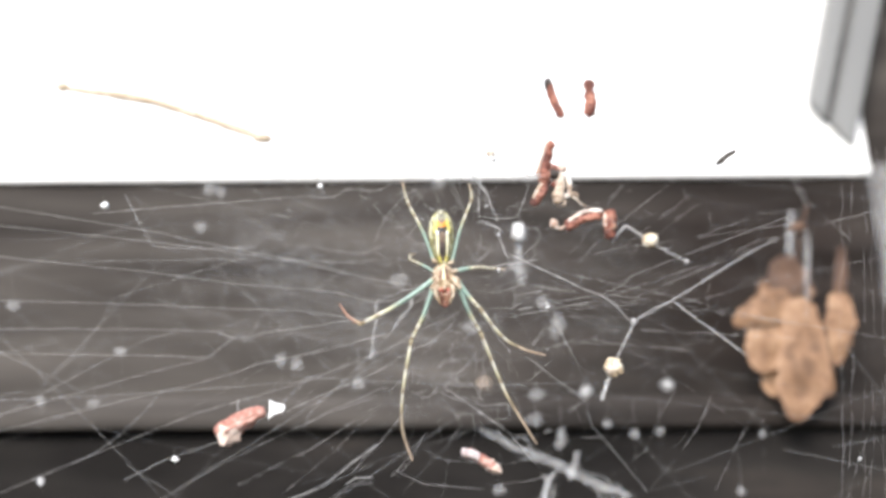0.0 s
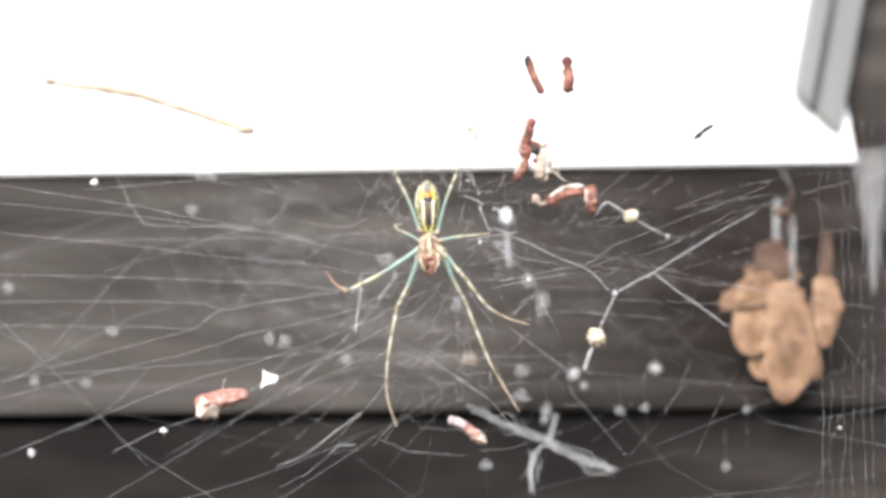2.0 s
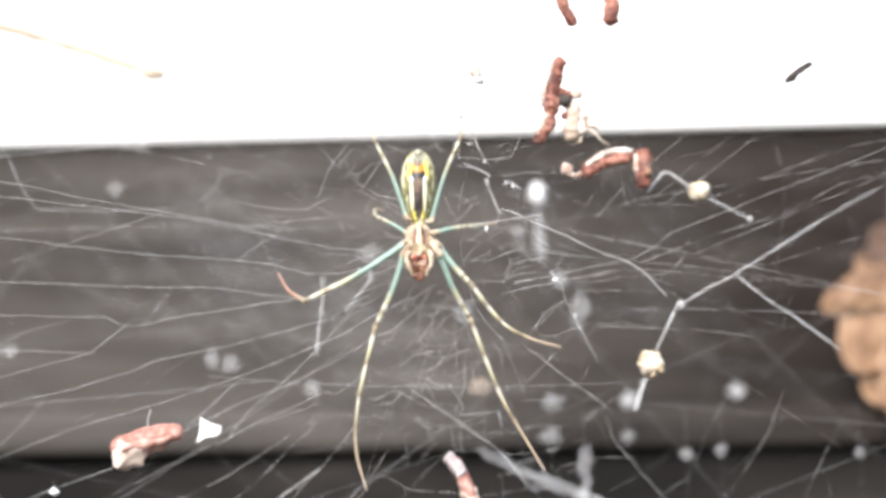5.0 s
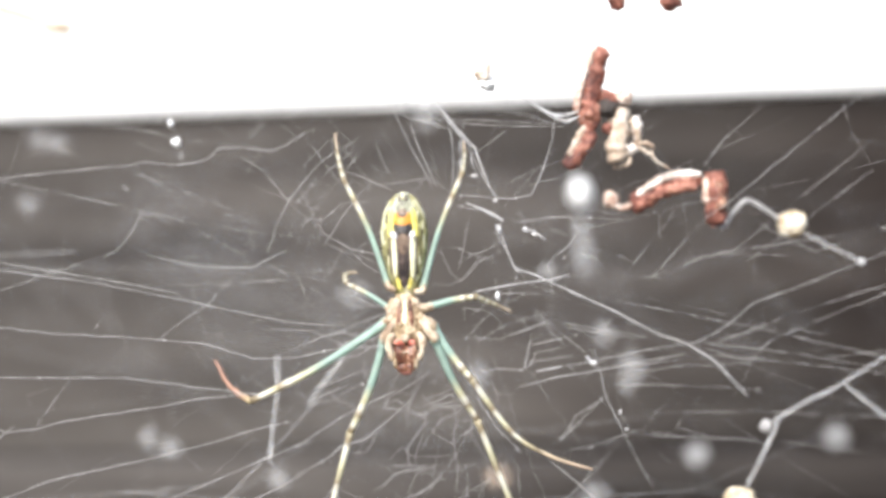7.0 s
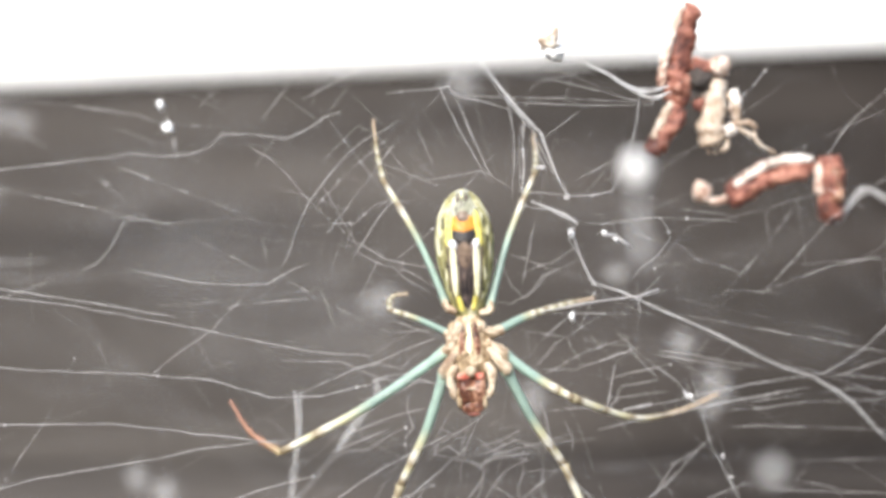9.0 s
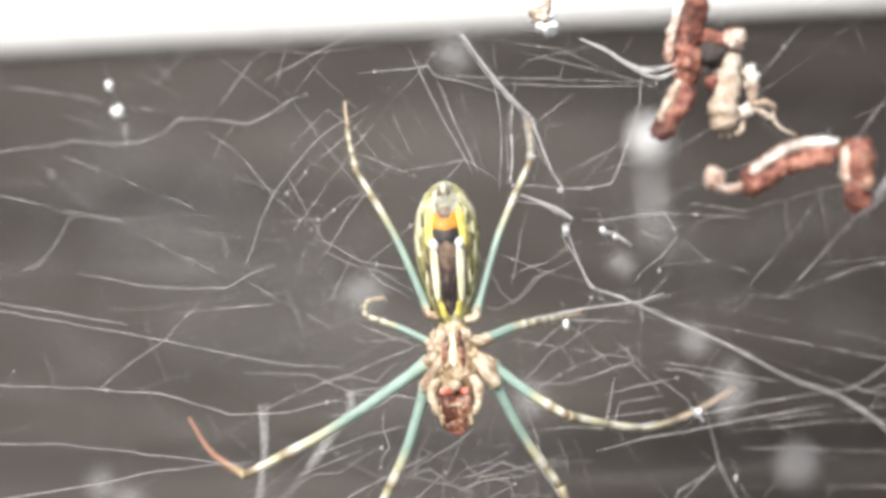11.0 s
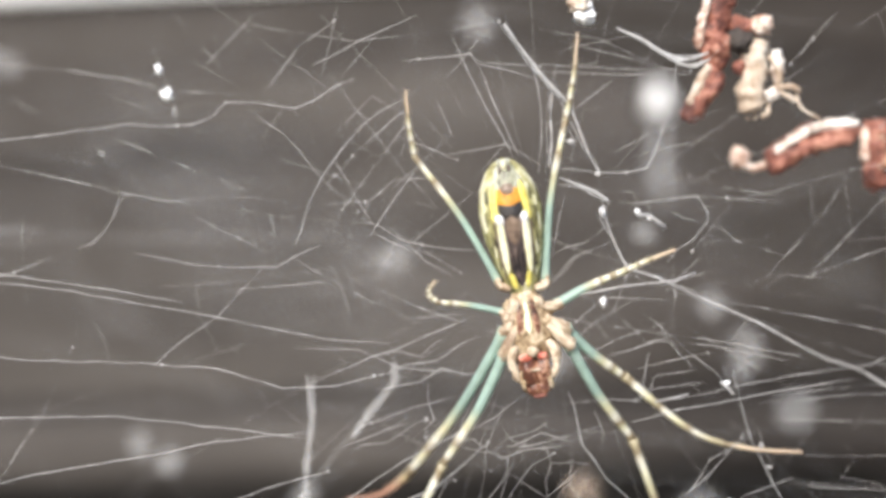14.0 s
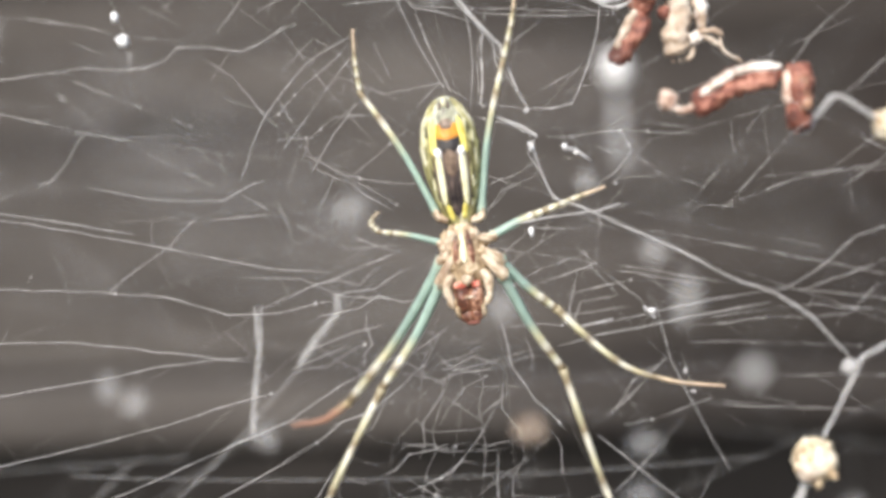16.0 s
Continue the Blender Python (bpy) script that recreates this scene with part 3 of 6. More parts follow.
def strand(name, radius, back, *pts):
    """A silk strand through (x, z) places in the orb's sheet, or that far behind it, slightly uneven in depth."""
    r = random.Random(repr(pts))
    p = [Vector((x, sheet(x, z) + back + r.uniform(-0.4, 0.4), z)) for x, z in pts]
    fine = [p[0]]
    for a, b in zip(p, p[1:]):
        n = max(1, int((b - a).length / 0.8))
        for k in range(1, n + 1):
            q = a.lerp(b, k / n)
            if k < n:
                q += Vector((r.gauss(0, 0.016), r.gauss(0, 0.05), r.gauss(0, 0.016)))
                e = math.sin(math.pi * k / n) ** 0.5
                w = q * 0.32 + Vector((p[0].x, 0, p[0].z))
                q += 0.06 * e * Vector((noise.noise(w), noise.noise(w + Vector((9, 0, 0))), noise.noise(w + Vector((0, 9, 0)))))
            fine.append(q)
    if radius < 0.04:
        # the ends thin out into invisible drawn-out silk
        for end, nxt in ((0, 1), (-1, -2)):
            d = (fine[end] - fine[min(3, len(fine) - 1) if end == 0 else max(-4, -len(fine))]).normalized()
            more = [fine[end] + d * g + Vector((0, 0, -0.02 * g * g)) for g in (0.4, 0.8)]
            fine = more[::-1] + fine if end == 0 else fine + more
    bm = bmesh.new()
    n = len(fine)
    tip = [min(1.0, 0.3 + min(k, n - 1 - k) * 0.25) if radius < 0.04 else 1.0 for k in range(n)]
    tube(bm, fine, [tip[k] * (1.0 if radius > 0.038 and back < 2 else 0.66) * radius * r.uniform(0.75, 1.3) for k in range(n)], 4)
    for q in fine:
        if r.random() < 0.10:
            s = r.uniform(0.025, 0.08)
            blob(bm, q, (s, s, s * r.uniform(0.8, 1.6)), 0.3, 2.0, s * 90, 1)
    ob = part(name, bm, SILK_VEIL if radius > 0.038 and back > 2 else SILK if radius > 0.024 else SILK_THIN, web)
    return ob


strand("silk_thread", 0.026, 0, (-2.6, 8.3), (-1.9, 6.7), (-1.3, 5.4), (-0.4, 3.8))
strand("silk_thread", 0.018, 0, (-2.6, 8.3), (-3.9, 7.1), (-5.5, 5.3), (-7.2, 3.9), (-8.5, 2.6))
strand("silk_thread", 0.018, 0, (-2.6, 8.3), (-1.6, 7.7), (0.3, 7.5), (2.6, 7.4), (7.7, 7.1))
strand("silk_thread", 0.035, 0, (-0.1, 8.8), (0.7, 7.6), (1.6, 6.6), (2.4, 5.6), (2.5, 4.6))
strand("silk_thread", 0.026, 0, (1.0, 7.3), (1.3, 5.6), (1.3, 3.7), (1.2, 3.0))
strand("silk_thread", 0.016, 0, (2.1, 7.7), (2.6, 8.2), (5.5, 8.8))
strand("silk_thread", 0.016, 0, (-5.5, 5.3), (-4.4, 3.8))
strand("silk_thread", 0.026, 0, (-4.9, 3.9), (-3.5, 3.3))
strand("silk_thread", 0.016, 0, (-5.5, 5.3), (-6.8, 6.2), (-8.5, 4.6))
strand("silk_thread", 0.018, 0, (-3.9, 2.2), (-5.9, 2.1), (-7.2, 1.0), (-7.5, -0.1), (-5.9, -1.0), (-4.3, -1.5))
strand("silk_thread", 0.016, 0, (2.5, 5.0), (4.5, 6.5))
strand("silk_thread", 0.020, 0, (2.6, 1.9), (2.1, 0.2), (1.8, -1.4))
strand("silk_thread", 0.020, 0, (0.5, -1.1), (1.1, -2.4), (1.7, -3.0), (2.4, -2.4), (2.9, -1.8), (4.3, -1.1))
strand("silk_thread", 0.014, 0, (4.4, 1.4), (8.2, 1.1), (11.9, 0.9))
strand("silk_thread", 0.020, 0, (7.5, -3.1), (8.7, -1.9), (9.2, -0.8), (10.3, -1.1), (11.6, -1.0))
strand("silk_thread", 0.020, 0, (9.7, 0.0), (8.9, -0.9))
strand("silk_thread", 0.045, 0, (2.5, -3.7), (4.0, -3.4), (5.9, -3.1), (7.5, -2.9), (8.6, -2.6))
strand("silk_thread", 0.024, 0, (7.5, -3.0), (7.6, -3.7), (7.4, -4.4))
strand("silk_thread", 0.018, 0, (2.5, -6.2), (3.3, -5.3), (5.5, -4.0))
strand("silk_thread", 0.018, 0, (2.3, -6.6), (4.2, -6.7), (7.4, -5.5))
strand("silk_thread", 0.018, 0, (-8.5, 2.6), (-7.2, 0.4))
strand("silk_thread", 0.016, 0, (-4.3, -1.5), (-3.4, -2.0))
strand("silk_thread", 0.018, 0, (-2.9, 3.3), (-0.4, 3.7), (1.2, 2.7), (2.3, 2.5))
strand("silk_thread", 0.016, 0, (2.2, 9.0), (4.1, 8.7), (6.2, 7.7))
strand("silk_thread", 0.016, 0, (6.7, 3.3), (8.3, 3.6), (9.4, 4.2))
strand("silk_thread", 0.016, 0, (9.1, 1.9), (9.9, 1.5), (12.0, 1.2))
strand("silk_thread", 0.020, 0, (8.2, 0.0), (9.8, -0.4), (10.6, -1.1), (12.0, -1.5))
strand("silk_thread", 0.020, 0, (10.1, -2.8), (11.4, -3.0), (11.9, -2.7))
strand("silk_thread", 0.018, 0, (3.0, -6.7), (4.6, -5.8), (6.8, -5.1))
strand("silk_thread", 0.022, 0, (6.5, -7.0), (8.3, -6.6))
strand("silk_thread", 0.018, 0, (5.2, -6.3), (6.5, -5.8), (9.2, -6.0), (11.9, -6.5))
strand("silk_thread", 0.016, 0, (-3.7, 3.7), (-4.3, 3.1), (-5.4, 2.2))
strand("silk_thread", 0.035, 0, (-43.8, 2.5), (-21.8, 4.7), (-20.4, 4.8), (-19.2, 5.0), (-17.5, 4.8), (-15.9, 4.9), (-15.0, 5.2), (-14.3, 5.9), (-12.7, 5.9), (-10.7, 5.6), (-9.7, 6.0), (-8.6, 6.7))
strand("silk_thread", 0.020, 0, (-8.6, 6.7), (-7.9, 7.6), (-7.3, 8.3))
strand("silk_thread", 0.022, 0, (-43.9, 10.2), (-22.1, 7.6), (-19.1, 7.1), (-17.3, 6.6), (-15.7, 6.4), (-14.2, 6.3))
strand("silk_thread", 0.022, 0, (-20.3, 4.4), (-18.5, 3.8), (-16.4, 3.0), (-13.7, 2.0))
strand("silk_thread", 0.020, 0, (-13.1, 5.5), (-12.1, 6.6), (-10.5, 8.6), (-9.1, 9.5))
strand("silk_thread", 0.016, 0, (-13.1, 5.5), (-11.2, 4.3), (-9.5, 2.3), (-8.1, 1.1))
strand("silk_thread", 0.022, 0, (-42.9, 6.9), (-21.5, 2.3), (-18.7, 1.6), (-17.1, 1.3), (-14.3, 1.4), (-12.5, 1.4), (-10.0, 0.9), (-8.1, 1.1))
strand("silk_thread", 0.020, 0, (-17.1, 1.3), (-15.8, 0.7), (-14.3, -0.1), (-12.9, -0.9))
strand("silk_thread", 0.024, 2, (-43.0, -8.1), (-22.0, -1.2), (-21.1, -0.9), (-20.2, 0.0), (-19.8, 1.2), (-18.9, 1.6))
strand("silk_thread", 0.045, 14, (-47.9, -2.7), (-25.9, -2.2), (-20.9, -2.3), (-16.0, -2.4), (-8.2, -2.6))
strand("silk_thread", 0.025, 0, (-17.9, -1.3), (-15.7, -1.8), (-13.4, -2.0), (-11.7, -2.0), (-10.2, -1.2))
strand("silk_thread", 0.026, 0, (-10.5, -0.3), (-10.1, 1.0), (-9.4, 2.3), (-8.4, 3.6), (-7.2, 4.9), (-6.5, 5.4), (-5.3, 6.0))
strand("silk_thread", 0.024, 0, (-8.2, 1.0), (-7.4, 2.0), (-6.2, 3.5), (-5.4, 4.6))
strand("silk_thread", 0.026, 0, (-6.7, 0.0), (-5.9, 1.2), (-5.1, 2.2))
strand("silk_thread", 0.026, 0, (-6.7, 0.0), (-5.5, -0.8), (-3.6, -1.2), (-1.9, -1.4))
strand("silk_thread", 0.016, 0, (-8.5, 6.7), (-7.1, 4.8), (-5.2, 2.3), (-4.3, 1.4))
strand("silk_thread", 0.026, 0, (-9.1, 8.0), (-7.3, 8.9), (-5.3, 9.7))
strand("silk_thread", 0.020, 0, (-9.1, 8.0), (-8.7, 9.8))
strand("silk_thread", 0.022, 0, (-15.0, 8.1), (-13.4, 9.6))
strand("silk_thread", 0.018, 0, (-15.0, 8.1), (-16.8, 10.0))
strand("silk_thread", 0.018, 0, (-12.3, 9.6), (-7.6, 8.8), (-4.2, 9.1), (-1.4, 9.5))
strand("silk_thread", 0.022, 0, (-5.0, 5.0), (-3.7, 6.6), (-2.4, 7.8), (-1.7, 8.7))
strand("silk_thread", 0.026, 0, (-4.5, 7.9), (-2.8, 8.0), (-2.0, 8.1), (-1.7, 7.6), (-0.3, 7.3), (0.9, 6.9))
strand("silk_thread", 0.028, 0, (-1.3, 6.7), (-0.8, 5.4), (-0.4, 4.5), (-0.1, 3.8))
strand("silk_thread", 0.030, 0, (-3.4, 5.2), (-3.2, 4.7))
strand("silk_thread", 0.016, 0, (-0.3, 3.9), (-1.0, 3.1), (-1.6, 2.5))
strand("silk_thread", 0.016, 0, (-5.0, -0.9), (-3.8, 0.0), (-3.0, 0.7), (-1.8, 1.6))
strand("silk_thread", 0.018, 0, (-5.5, -0.8), (-4.4, -1.9), (-3.4, -2.5))
strand("silk_thread", 0.022, 0, (-12.7, -2.3), (-14.6, -4.3), (-16.3, -5.4), (-17.7, -6.5))
strand("silk_thread", 0.020, 0, (-13.5, -3.1), (-12.6, -3.0), (-11.5, -2.9), (-7.5, -2.7))
strand("silk_thread", 0.022, 0, (-10.1, -7.7), (-7.3, -6.5), (-5.9, -6.1), (-4.5, -5.5), (-2.3, -4.7))
strand("silk_thread", 0.026, 0, (-6.2, -7.9), (-4.8, -7.6), (-3.8, -7.0), (-2.6, -7.4))
strand("silk_thread", 0.024, 0, (-5.5, -6.8), (-4.0, -6.7), (-2.7, -5.9))
strand("silk_thread", 0.022, 0, (-5.9, -6.2), (-4.8, -6.5), (-4.0, -5.7))
strand("silk_thread", 0.024, 0, (-4.5, -8.6), (-4.2, -9.5), (-4.6, -10.0))
strand("silk_thread", 0.024, 0, (-10.7, -14.0), (-9.3, -13.5), (-8.3, -13.2))
strand("silk_thread", 0.020, 0, (-5.7, -13.3), (-4.0, -12.7))
strand("silk_thread", 0.024, 0, (-1.8, -11.4), (-0.7, -10.5), (0.5, -10.1))
strand("silk_thread", 0.020, 0, (-7.8, -2.7), (-6.2, -3.5), (-3.9, -4.5), (-1.7, -5.2))
strand("silk_thread", 0.024, 0, (0.9, 8.1), (1.3, 7.0), (2.1, 6.1), (2.6, 5.0), (3.2, 3.7), (3.8, 2.5))
strand("silk_thread", 0.022, 0, (1.0, 7.2), (4.1, 7.0), (7.8, 6.9))
strand("silk_thread", 0.018, 0, (2.7, 8.5), (5.7, 7.7), (7.8, 7.1))
strand("silk_thread", 0.028, 0, (7.8, 7.1), (7.7, 6.1), (7.1, 4.2), (6.7, 3.3), (6.3, 2.5), (5.3, 2.3), (4.0, 2.3), (2.6, 2.5))
strand("silk_thread", 0.024, 0, (2.0, 7.0), (1.6, 5.4), (1.6, 3.3))
strand("silk_thread", 0.016, 0, (9.4, 5.1), (6.7, 4.2), (4.0, 2.9))
strand("silk_thread", 0.035, 0, (2.2, 1.7), (3.1, 1.6), (3.8, 1.2), (4.5, 0.9), (4.0, 0.1), (4.7, -1.0), (5.1, -1.9), (5.5, -2.3))
strand("silk_thread", 0.090, 0, (4.1, 0.6), (4.2, 0.1))
strand("silk_thread", 0.080, 0, (5.8, 0.3), (6.4, 0.2))
strand("silk_thread", 0.070, 0, (6.4, 0.2), (7.2, -0.4))
strand("silk_thread", 0.026, 0, (5.7, 0.8), (7.2, 1.0), (8.7, 1.1), (9.1, 0.4), (9.2, 0.0), (8.5, -0.9), (7.7, -1.5))
strand("silk_thread", 0.018, 0, (1.7, -0.9), (2.8, -1.4), (4.7, -1.9))
strand("silk_thread", 0.021, 0, (5.4, -2.3), (7.7, -3.2), (9.8, -3.9), (11.9, -4.3), (15.3, -5.0), (21.4, -6.2), (39.0, -10.4))
strand("silk_thread", 0.045, -1, (5.4, -2.2), (6.6, -2.6), (8.2, -3.4), (11.3, -4.8), (14.4, -6.4), (15.9, -6.9), (17.7, -8.1), (19.4, -10.0))
strand("silk_thread", 0.022, 0, (3.1, -4.6), (4.0, -3.9))
strand("silk_thread", 0.024, 0, (4.1, -3.8), (6.6, -3.8))
strand("silk_thread", 0.022, 0, (14.1, -2.6), (15.4, -1.1), (17.2, 0.9), (19.0, 2.1), (21.5, 4.2), (35.4, 15.2))
strand("silk_thread", 0.021, 0, (14.4, -2.5), (17.2, -1.5), (19.2, -1.1), (21.5, -0.8), (39.2, 1.8))
strand("silk_thread", 0.017, 0, (12.2, -2.6), (14.6, 0.4), (15.7, 1.9))
strand("silk_thread", 0.018, 0, (17.3, 4.3), (18.3, 5.7), (19.9, 7.1), (21.6, 8.9), (34.2, 21.2))
strand("silk_thread", 0.015, 0, (19.0, -1.1), (21.5, 0.9), (35.3, 11.9))
strand("silk_thread", 0.018, 0, (13.1, 7.3), (13.7, 7.8), (14.7, 9.1))
strand("silk_thread", 0.017, 0, (2.2, -4.7), (3.8, -5.0), (6.5, -5.4), (9.7, -5.9), (13.2, -6.5), (17.1, -6.9), (21.4, -7.4), (39.2, -10.1))
strand("silk_thread", 0.032, 0, (5.9, -7.9), (6.1, -7.1))
strand("silk_thread", 0.024, 0, (6.5, -8.0), (8.1, -7.8))
strand("silk_thread", 0.045, 0, (6.5, -8.7), (7.5, -8.5), (8.1, -8.4))
strand("silk_thread", 0.026, 0, (8.1, -8.4), (10.0, -8.1), (12.9, -7.4), (16.6, -6.8), (18.1, -6.0), (20.2, -4.4), (21.5, -3.9), (38.1, 2.5))
strand("silk_thread", 0.024, 0, (6.9, -5.2), (8.1, -6.3), (9.4, -7.3), (10.2, -8.3), (10.7, -9.2))
strand("silk_thread", 0.080, 0, (9.7, -7.8), (10.2, -8.3))
strand("silk_thread", 0.019, 0, (12.3, -8.7), (13.9, -8.6), (15.7, -8.3), (19.6, -8.1), (20.8, -6.9), (21.4, -6.6), (37.8, 0.1))
strand("silk_thread", 0.019, 0, (12.8, -11.2), (15.1, -11.2), (18.0, -11.1), (21.2, -11.1), (39.2, -11.9))
strand("silk_thread", 0.017, 0, (15.8, -11.2), (15.1, -12.1), (16.9, -12.5))
strand("silk_thread", 0.036, 0, (2.6, -8.9), (2.9, -10.6), (4.0, -12.2), (5.0, -13.2))
strand("silk_thread", 0.026, 0, (9.0, -13.4), (9.6, -13.4))
strand("silk_thread", 0.024, 0, (1.8, -12.7), (2.9, -11.9))
strand("silk_thread", 0.017, 0, (9.8, -3.1), (11.5, -3.6), (12.7, -2.7), (14.7, -2.9))
strand("silk_thread", 0.018, 3, (-47.2, 15.4), (-27.3, 6.8), (-23.0, 4.8), (-18.0, 1.0))
strand("silk_thread", 0.022, 0, (-0.8, -11.6), (-0.0, -10.8), (1.6, -10.5), (3.6, -9.9))
strand("silk_thread", 0.022, 0, (-6.9, -9.5), (-5.1, -8.8), (-3.3, -8.4))
strand("silk_thread", 0.022, 0, (-0.3, -10.8), (1.0, -10.1), (2.3, -10.6), (4.4, -10.1))
strand("silk_thread", 0.020, 0, (-2.9, -10.4), (-1.3, -9.4), (-0.3, -8.7))
strand("silk_thread", 0.028, 0, (-58.5, 1.1), (-36.6, -1.0), (-30.7, -1.7), (-21.7, -2.9), (-18.5, -3.6), (-13.9, -4.6), (-9.4, -5.5), (-7.1, -5.7))
strand("silk_thread", 0.030, 0, (-58.4, -2.6), (-36.5, -4.7), (-32.0, -5.3), (-27.5, -5.8), (-23.4, -6.2), (-18.4, -6.5), (-14.8, -6.9), (-11.6, -7.8), (-8.9, -7.8), (-7.1, -7.4))
strand("silk_thread", 0.022, 0, (-22.1, -6.3), (-23.3, -8.7), (-25.5, -12.0))
strand("silk_thread", 0.030, 0, (-58.3, -8.1), (-36.4, -8.5), (-27.8, -8.9), (-19.7, -9.0), (-14.8, -9.7), (-11.2, -10.1))
strand("silk_thread", 0.030, 0, (-58.2, -11.5), (-36.2, -11.4), (-29.0, -11.6), (-27.5, -12.4), (-25.5, -12.2), (-23.7, -11.7), (-18.3, -10.9), (-14.8, -10.3), (-11.2, -10.0))
strand("silk_thread", 0.028, 0, (-57.3, -22.4), (-36.0, -16.2), (-30.3, -14.7), (-27.5, -12.4))
strand("silk_thread", 0.026, 0, (-58.0, -14.3), (-36.1, -14.5), (-30.3, -14.7))
strand("silk_thread", 0.030, 0, (-57.3, -24.1), (-35.8, -18.7), (-31.5, -17.8), (-27.1, -16.4), (-24.5, -15.4), (-22.7, -15.0), (-18.3, -14.1), (-14.7, -13.2), (-11.6, -12.3), (-9.8, -11.9))
strand("silk_thread", 0.030, 0, (-56.1, -31.4), (-35.6, -22.8), (-31.3, -21.1), (-25.7, -19.5), (-23.0, -18.7))
strand("silk_thread", 0.028, 0, (-22.2, -18.4), (-18.2, -17.1), (-13.8, -15.4), (-10.7, -14.1), (-8.5, -13.2), (-5.8, -11.5), (-3.1, -10.2))
strand("silk_thread", 0.028, 0, (-21.6, -21.2), (-17.3, -19.1), (-12.9, -17.4), (-8.9, -15.4))
strand("silk_thread", 0.026, 0, (-18.5, -22.3), (-15.5, -20.6), (-12.4, -19.3), (-9.8, -18.1), (-8.8, -18.3), (-7.1, -17.0), (-6.4, -15.9))
strand("silk_thread", 0.060, 6, (-18.8, -22.0), (-17.0, -19.8), (-13.3, -16.6), (-11.5, -14.8), (-7.8, -10.7))
strand("silk_thread", 0.024, 0, (-11.7, -21.9), (-9.3, -20.0), (-6.7, -20.3))
strand("silk_thread", 0.022, 0, (-8.4, -22.8), (-6.2, -20.7))
strand("silk_thread", 0.026, 0, (-8.5, -15.0), (-7.1, -14.3), (-5.8, -13.3), (-4.4, -13.0), (-2.2, -11.1))
strand("silk_thread", 0.022, 0, (-10.0, -11.1), (-8.2, -10.6), (-6.2, -9.8))
strand("silk_thread", 0.026, 0, (-3.1, -15.7), (-2.4, -15.0), (-1.1, -14.8))
strand("silk_thread", 0.024, 0, (-5.3, -19.2), (-4.2, -19.1), (-3.1, -18.1), (-1.8, -18.6), (-1.2, -17.0))
strand("silk_thread", 0.022, 0, (-2.9, -20.1), (-1.2, -20.7))
strand("silk_thread", 0.022, 0, (-5.3, -17.4), (-3.6, -17.2))
strand("silk_thread", 0.022, 0, (-0.2, -15.9), (0.9, -14.6), (1.8, -13.1))
strand("silk_thread", 0.022, 0, (1.8, -14.8), (3.1, -14.6))
strand("silk_thread", 0.032, 0, (1.3, -18.3), (2.0, -19.4), (1.7, -20.1), (2.6, -20.1), (4.2, -19.9))
strand("silk_thread", 0.022, 0, (4.2, -18.1), (5.5, -18.3), (6.6, -17.3))
strand("silk_thread", 0.045, 0, (5.0, -19.9), (5.2, -21.2))
strand("silk_thread", 0.036, 0, (7.8, -14.6), (10.6, -16.8), (14.0, -19.4))
strand("silk_thread", 0.030, 0, (-1.2, -18.8), (1.7, -20.7), (4.1, -22.4))
strand("silk_thread", 0.024, 0, (6.6, -18.1), (8.8, -16.0), (11.1, -13.5))
strand("silk_thread", 0.022, 0, (6.9, -13.5), (8.5, -12.4), (10.3, -10.7))
strand("silk_thread", 0.034, 0, (11.1, -12.9), (12.2, -12.5))
strand("silk_thread", 0.021, 0, (12.9, -12.5), (14.2, -12.6), (17.2, -12.7), (21.6, -12.9), (25.8, -13.4))
strand("silk_thread", 0.018, 0, (11.2, -17.7), (12.1, -17.3), (12.8, -16.0))
strand("silk_thread", 0.020, 0, (9.5, -22.8), (13.5, -19.8))
strand("silk_thread", 0.018, 0, (3.0, -21.6), (6.5, -21.6), (8.3, -20.9))
strand("silk_thread", 0.020, 0, (-0.4, -10.6), (1.6, -11.2), (0.5, -11.7), (-0.4, -12.8))
strand("silk_thread", 0.022, 0, (-1.2, -16.6), (-0.5, -17.9), (1.8, -17.7))
strand("silk_thread", 0.018, 0, (1.8, -16.4), (3.6, -15.3), (4.2, -14.6))
strand("silk_thread", 0.020, 0, (-1.2, -19.4), (0.9, -19.2), (1.7, -20.1))
strand("silk_thread", 0.019, 0, (20.2, -1.5), (23.9, 1.1), (26.8, 3.3))
strand("silk_thread", 0.024, 0, (18.0, -6.8), (22.2, -5.2), (26.3, -3.9), (29.9, -2.9), (34.6, -0.4), (38.7, 0.6), (42.1, 1.6), (59.4, 6.1))
strand("silk_thread", 0.021, 0, (12.8, -8.3), (18.0, -7.6), (23.1, -8.2), (28.1, -8.8), (35.1, -9.6), (41.5, -10.5), (59.3, -13.4))
strand("silk_thread", 0.018, 0, (25.1, -7.7), (28.7, -7.2), (33.4, -5.7), (37.4, -4.7), (41.9, -3.7), (59.5, -0.2))
strand("silk_thread", 0.018, 0, (12.5, -9.5), (15.9, -9.5), (19.4, -9.7))
strand("silk_thread", 0.027, -2, (14.1, -20.9), (14.4, -22.2), (17.3, -25.6), (20.2, -29.1))
strand("silk_thread", 0.015, 0, (17.4, -27.7), (21.0, -25.2), (22.3, -21.6), (24.4, -18.4))
strand("silk_thread", 0.017, 0, (21.9, -29.2), (25.0, -25.7), (27.6, -21.6), (28.7, -18.6))
strand("silk_thread", 0.015, 0, (29.5, -29.2), (32.1, -23.7), (34.2, -20.1))
